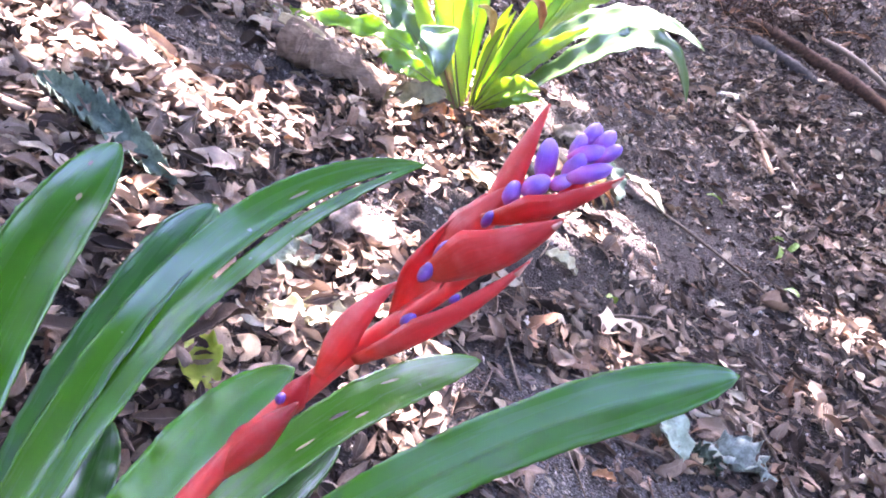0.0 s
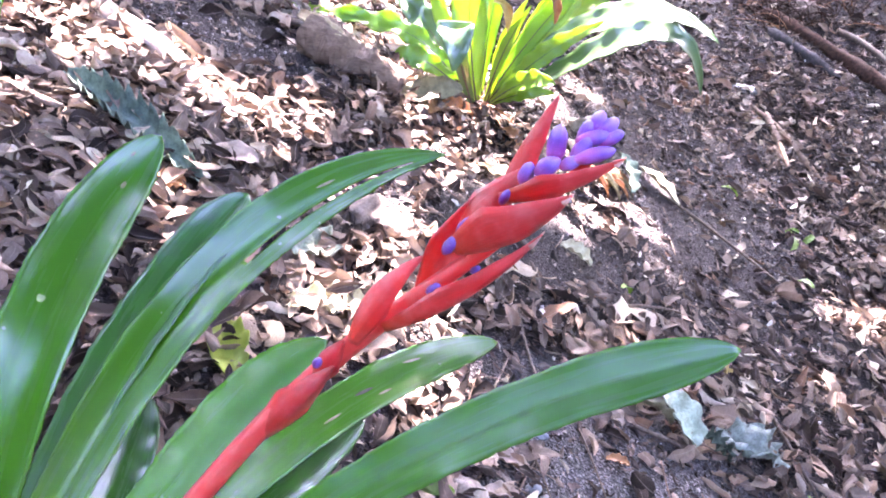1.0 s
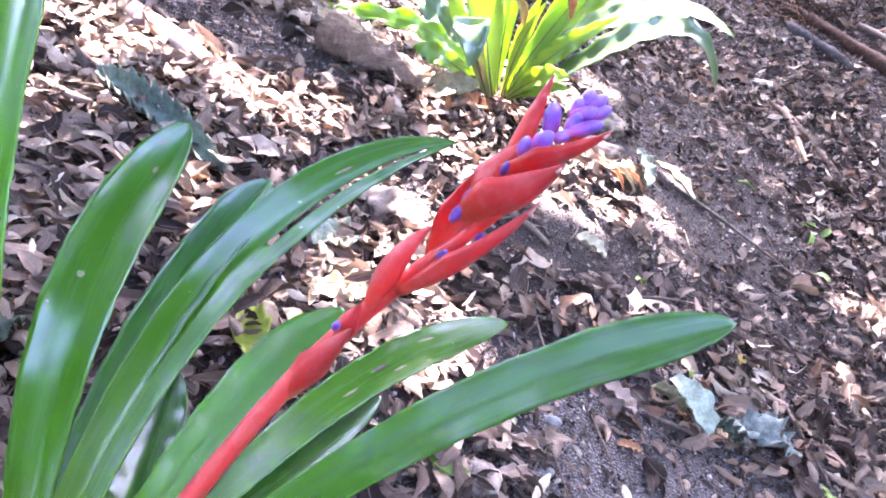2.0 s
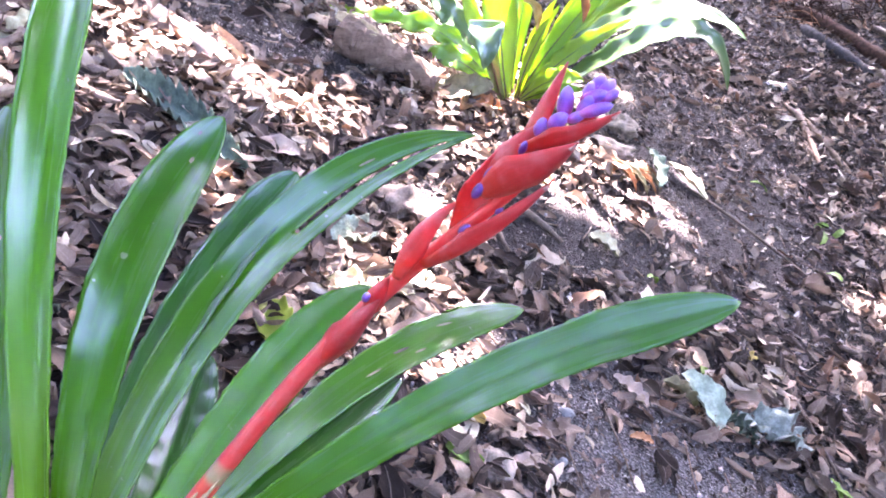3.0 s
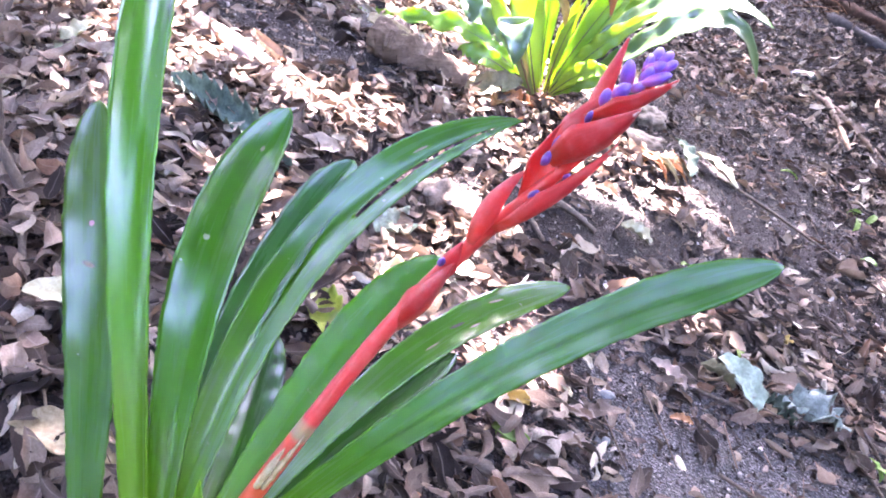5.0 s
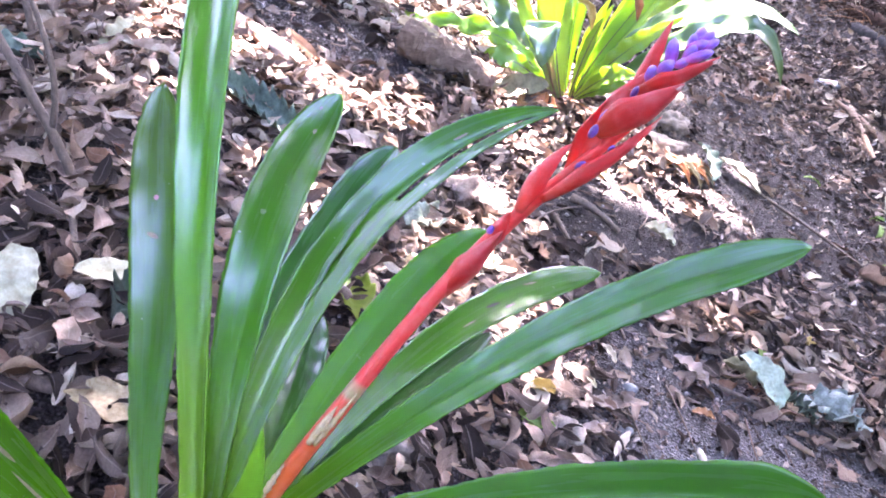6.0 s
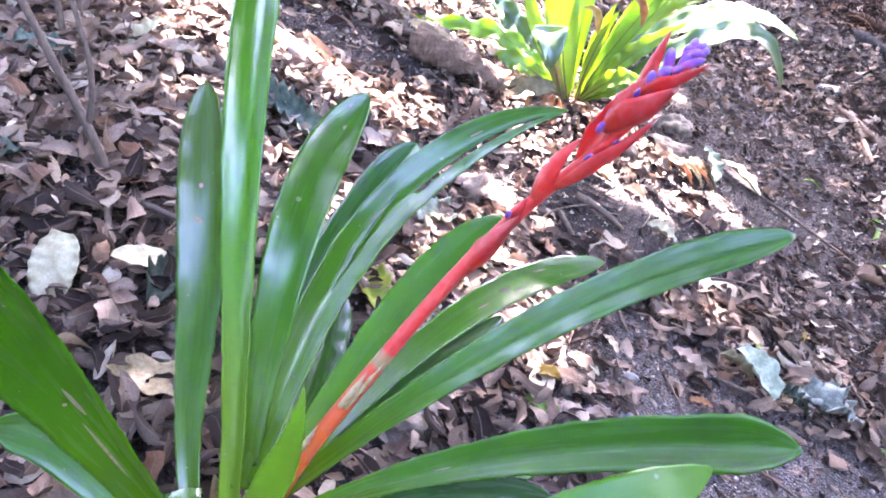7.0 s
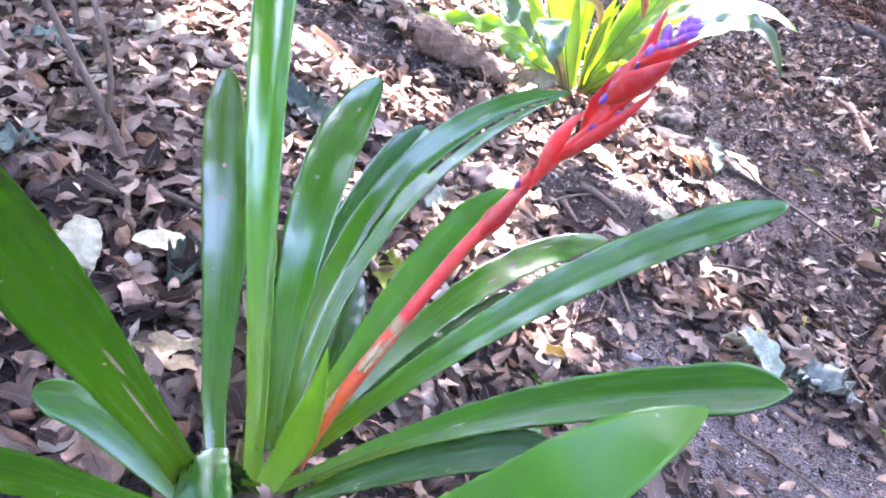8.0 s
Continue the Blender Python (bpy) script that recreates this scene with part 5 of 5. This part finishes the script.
# ---- unseen trees overhead, added so that their crowns shade the place ----
# Wanted sun patches (x, y, height, radii); crowns are thinned along their rays
GAPS = (
    (0.20, 1.75, 0.28, 0.50, 0.20), (-0.30, 2.16, 0.24, 0.48, 0.40), (0.05, 1.55, 0.10, 0.13, 0.08), (-0.30, 1.33, 0.23, 0.06, 0.05), (-0.56, 1.25, 0.34, 0.13, 0.08),
    (-0.25, 0.78, 0.22, 0.17, 0.10), (-0.08, 0.84, 0.14, 0.12, 0.07), (-0.10, 1.08, 0.13, 0.12, 0.09), (-0.30, 1.12, 0.25, 0.10, 0.07),
    (0.0, 0.63, 0.09, 0.08, 0.09), (0.55, 1.76, -0.16, 0.06, 0.05), (0.98, 1.28, -0.40, 0.14, 0.05),
    (-0.80, 1.22, 0.42, 0.16, 0.13), (-0.92, 1.42, 0.47, 0.22, 0.16), (-0.04, 1.32, 0.10, 0.09, 0.05), (-0.42, 0.90, 0.29, 0.05, 0.05), (-0.60, 1.02, 0.36, 0.04, 0.04), (0.30, 0.98, -0.06, 0.10, 0.03),
    (-0.05, 0.70, 0.11, 0.12, 0.12), (-0.04, 0.80, 0.10, 0.09, 0.07), (-0.24, 0.80, 0.20, 0.14, 0.08), (-0.30, 1.20, 0.24, 0.13, 0.07),
    (-0.66, 1.24, 0.39, 0.16, 0.10), (-0.26, 1.23, 0.22, 0.12, 0.07), (-0.35, 1.17, 0.26, 0.10, 0.06), (-0.18, 0.74, 0.17, 0.10, 0.07), (-0.10, 0.87, 0.14, 0.08, 0.06), (-0.10, 1.05, 0.14, 0.08, 0.08), (0.24, 2.00, -0.02, 0.10, 0.10), (0.40, 2.20, -0.08, 0.07, 0.08),
    (-0.70, 0.95, 0.42, 0.06, 0.04), (-0.62, 0.60, 0.36, 0.05, 0.03), (-0.45, 0.85, 0.30, 0.05, 0.03), (0.75, 1.05, -0.27, 0.06, 0.03),
)


def crown(seed, centre, spread, count, parent, size=0.085):
    rng = np.random.default_rng(seed)
    allv, allf = [], []
    shape = np.array([(-1, 0, 0), (-0.3, 0.42, 0.08), (0.4, 0.36, 0.05), (1, 0, -0.12), (0.4, -0.36, 0.05), (-0.3, -0.42, 0.08), (0, 0, -0.05)])
    fan = np.array([(6, 0, 1), (6, 1, 2), (6, 2, 3), (6, 3, 4), (6, 4, 5), (6, 5, 0)])
    made = 0
    while made < count:
        d = rng.uniform(-1, 1, 3)
        if (d * d).sum() > 1.25 - 0.4 * rng.random():
            continue
        c = np.array(centre) + d * spread
        clear = False
        for a, b, z0, rx, ry in GAPS:
            k = (c[2] - z0) / TO_SUN.z
            clear |= ((c[0] - TO_SUN.x * k - a) / (rx + 0.04)) ** 2 + ((c[1] - TO_SUN.y * k - b) / (ry + 0.04)) ** 2 < 1
        if clear and rng.random() < 0.975:
            continue
        m = np.array(pose(0, 0, 0, rng.normal(0, 30), rng.normal(0, 30), rng.uniform(0, 360)))[:3, :3]
        allv.append(shape * size * rng.uniform(0.7, 1.3) @ m.T + c)
        allf.append(fan + made * 7)
        made += 1
    return mesh_object("crown", np.concatenate(allv), np.concatenate(allf), CROWN, None, parent, smooth=False)


def tree(place, centre, spread, count, seed, size=0.085):
    t = empty("tree", on_ground(*place), "unseen tall leafy tree added so its crown shades the ground", "tree", "shade trees")
    top = Vector(centre)
    foot = Vector(on_ground(*place, -0.1))
    v, f, uv = tube([foot, foot + Vector((0.05, 0.1, 1.2)), foot.lerp(top, 0.6) + Vector((0, 0, 0.5)), top], lambda s: 0.14 * (1 - 0.75 * s), 24, 12, 0.05, seed)
    mesh_object("trunk", v, f, GREY_BARK, uv, t)
    rng = random.Random(seed)
    for k in range(7):
        end = top + Vector((rng.uniform(-0.85, 0.85) * spread[0], rng.uniform(-0.85, 0.85) * spread[1], rng.uniform(0.1, 0.9) * spread[2]))
        start = foot.lerp(top, 0.75)
        v, f, uv = tube([start, start.lerp(end, 0.5) + Vector((0, 0, 0.25)), end], lambda s: 0.03 * (1 - 0.8 * s), 12, 7, 0.05, k)
        mesh_object("limb", v, f, GREY_BARK, uv, t)
    crown(seed, centre, np.array(spread), count, t, size)
    return t


tree((-2.6, 4.6), (0.1, 4.0, 3.4), (2.0, 2.6, 0.7), 8600, 1)
tree((4.4, 5.6), (2.9, 4.6, 3.3), (2.3, 2.8, 0.7), 10500, 2)
spreading = tree((2.8, -2.2), (1.5, 3.0, 3.6), (2.8, 1.9, 0.5), 5200, 3)
# small added clump that keeps stray sun off the scarred leaf
crown(62, (0.99, 2.60, 3.12), np.array((0.17, 0.13, 0.08)), 170, spreading, 0.06)
tree((5.2, 6.5), (3.0, 4.4, 7.6), (3.4, 2.6, 0.9), 3000, 4, 0.18)
tree((-1.5, 7.5), (0.0, 4.4, 7.9), (3.2, 2.6, 0.9), 3000, 5, 0.18)

# added out of view to block sky light and its reflections on the leaves
tree((5.6, 0.4), (2.2, 0.2, 9.5), (3.8, 2.6, 0.8), 3000, 7, 0.2)
tree((4.6, 3.0), (2.5, 3.1, 5.2), (1.7, 1.6, 0.6), 4200, 8, 0.1)
tree((-3.6, -0.6), (-2.1, -0.9, 2.7), (1.1, 1.2, 0.6), 1500, 9, 0.1)
tree((-2.4, -1.3), (-0.1, -0.05, 3.6), (1.5, 1.2, 0.5), 2300, 6, 0.1)


def screening_tree(place, height, seed):
    """An unseen leafy tree, added to darken the surroundings and what leaves reflect."""
    t = empty("tree", on_ground(*place), "unseen leafy tree added to darken the surroundings", "tree", "trees round the clearing")
    foot = Vector(on_ground(*place, -0.1))
    v, f, uv = tube([foot, foot + Vector((0.1, 0, height * 0.5)), foot + Vector((0, 0.1, height))], lambda s: 0.13 * (1 - 0.8 * s), 14, 10, 0.05, seed)
    mesh_object("trunk", v, f, GREY_BARK, uv, t)
    rng = np.random.default_rng(seed)
    n = 2600
    d = rng.normal(0, 1, (n, 3))
    d /= np.linalg.norm(d, axis=1)[:, None]
    d *= rng.uniform(0.35, 1, (n, 1)) ** 0.5 * (1 + 0.25 * np.sin(5 * d[:, :1] + 4 * d[:, 1:2]))
    c = np.array(foot) + (0, 0, height * 0.56) + d * (1.9, 1.9, height * 0.52)
    shape = np.array([(-1, 0, 0), (0, 0.5, 0.1), (1, 0, -0.1), (0, -0.5, 0.1)])
    turn = rng.uniform(0, 2 * np.pi, (n, 3))
    verts = np.concatenate([shape * rng.uniform(0.11, 0.2) @ np.array(Euler(a).to_matrix()).T + p for a, p in zip(turn, c)])
    faces = np.arange(4 * n).reshape(n, 4)
    mesh_object("crown", verts, faces, CROWN, None, t, smooth=False)


# added ring out of view; lower behind the camera, open towards the sun
for k in range(13):
    a = radians(-40 + 27 * k)
    if abs((a - math.atan2(TO_SUN.y, TO_SUN.x) + math.pi) % (2 * math.pi) - math.pi) > radians(36):
        behind = math.sin(a) < -0.55
        screening_tree((0.3 + 5.2 * math.cos(a), 0.8 + 5.2 * math.sin(a)), 4.6 if behind else 5.0 + 0.5 * (k % 3), 50 + k)
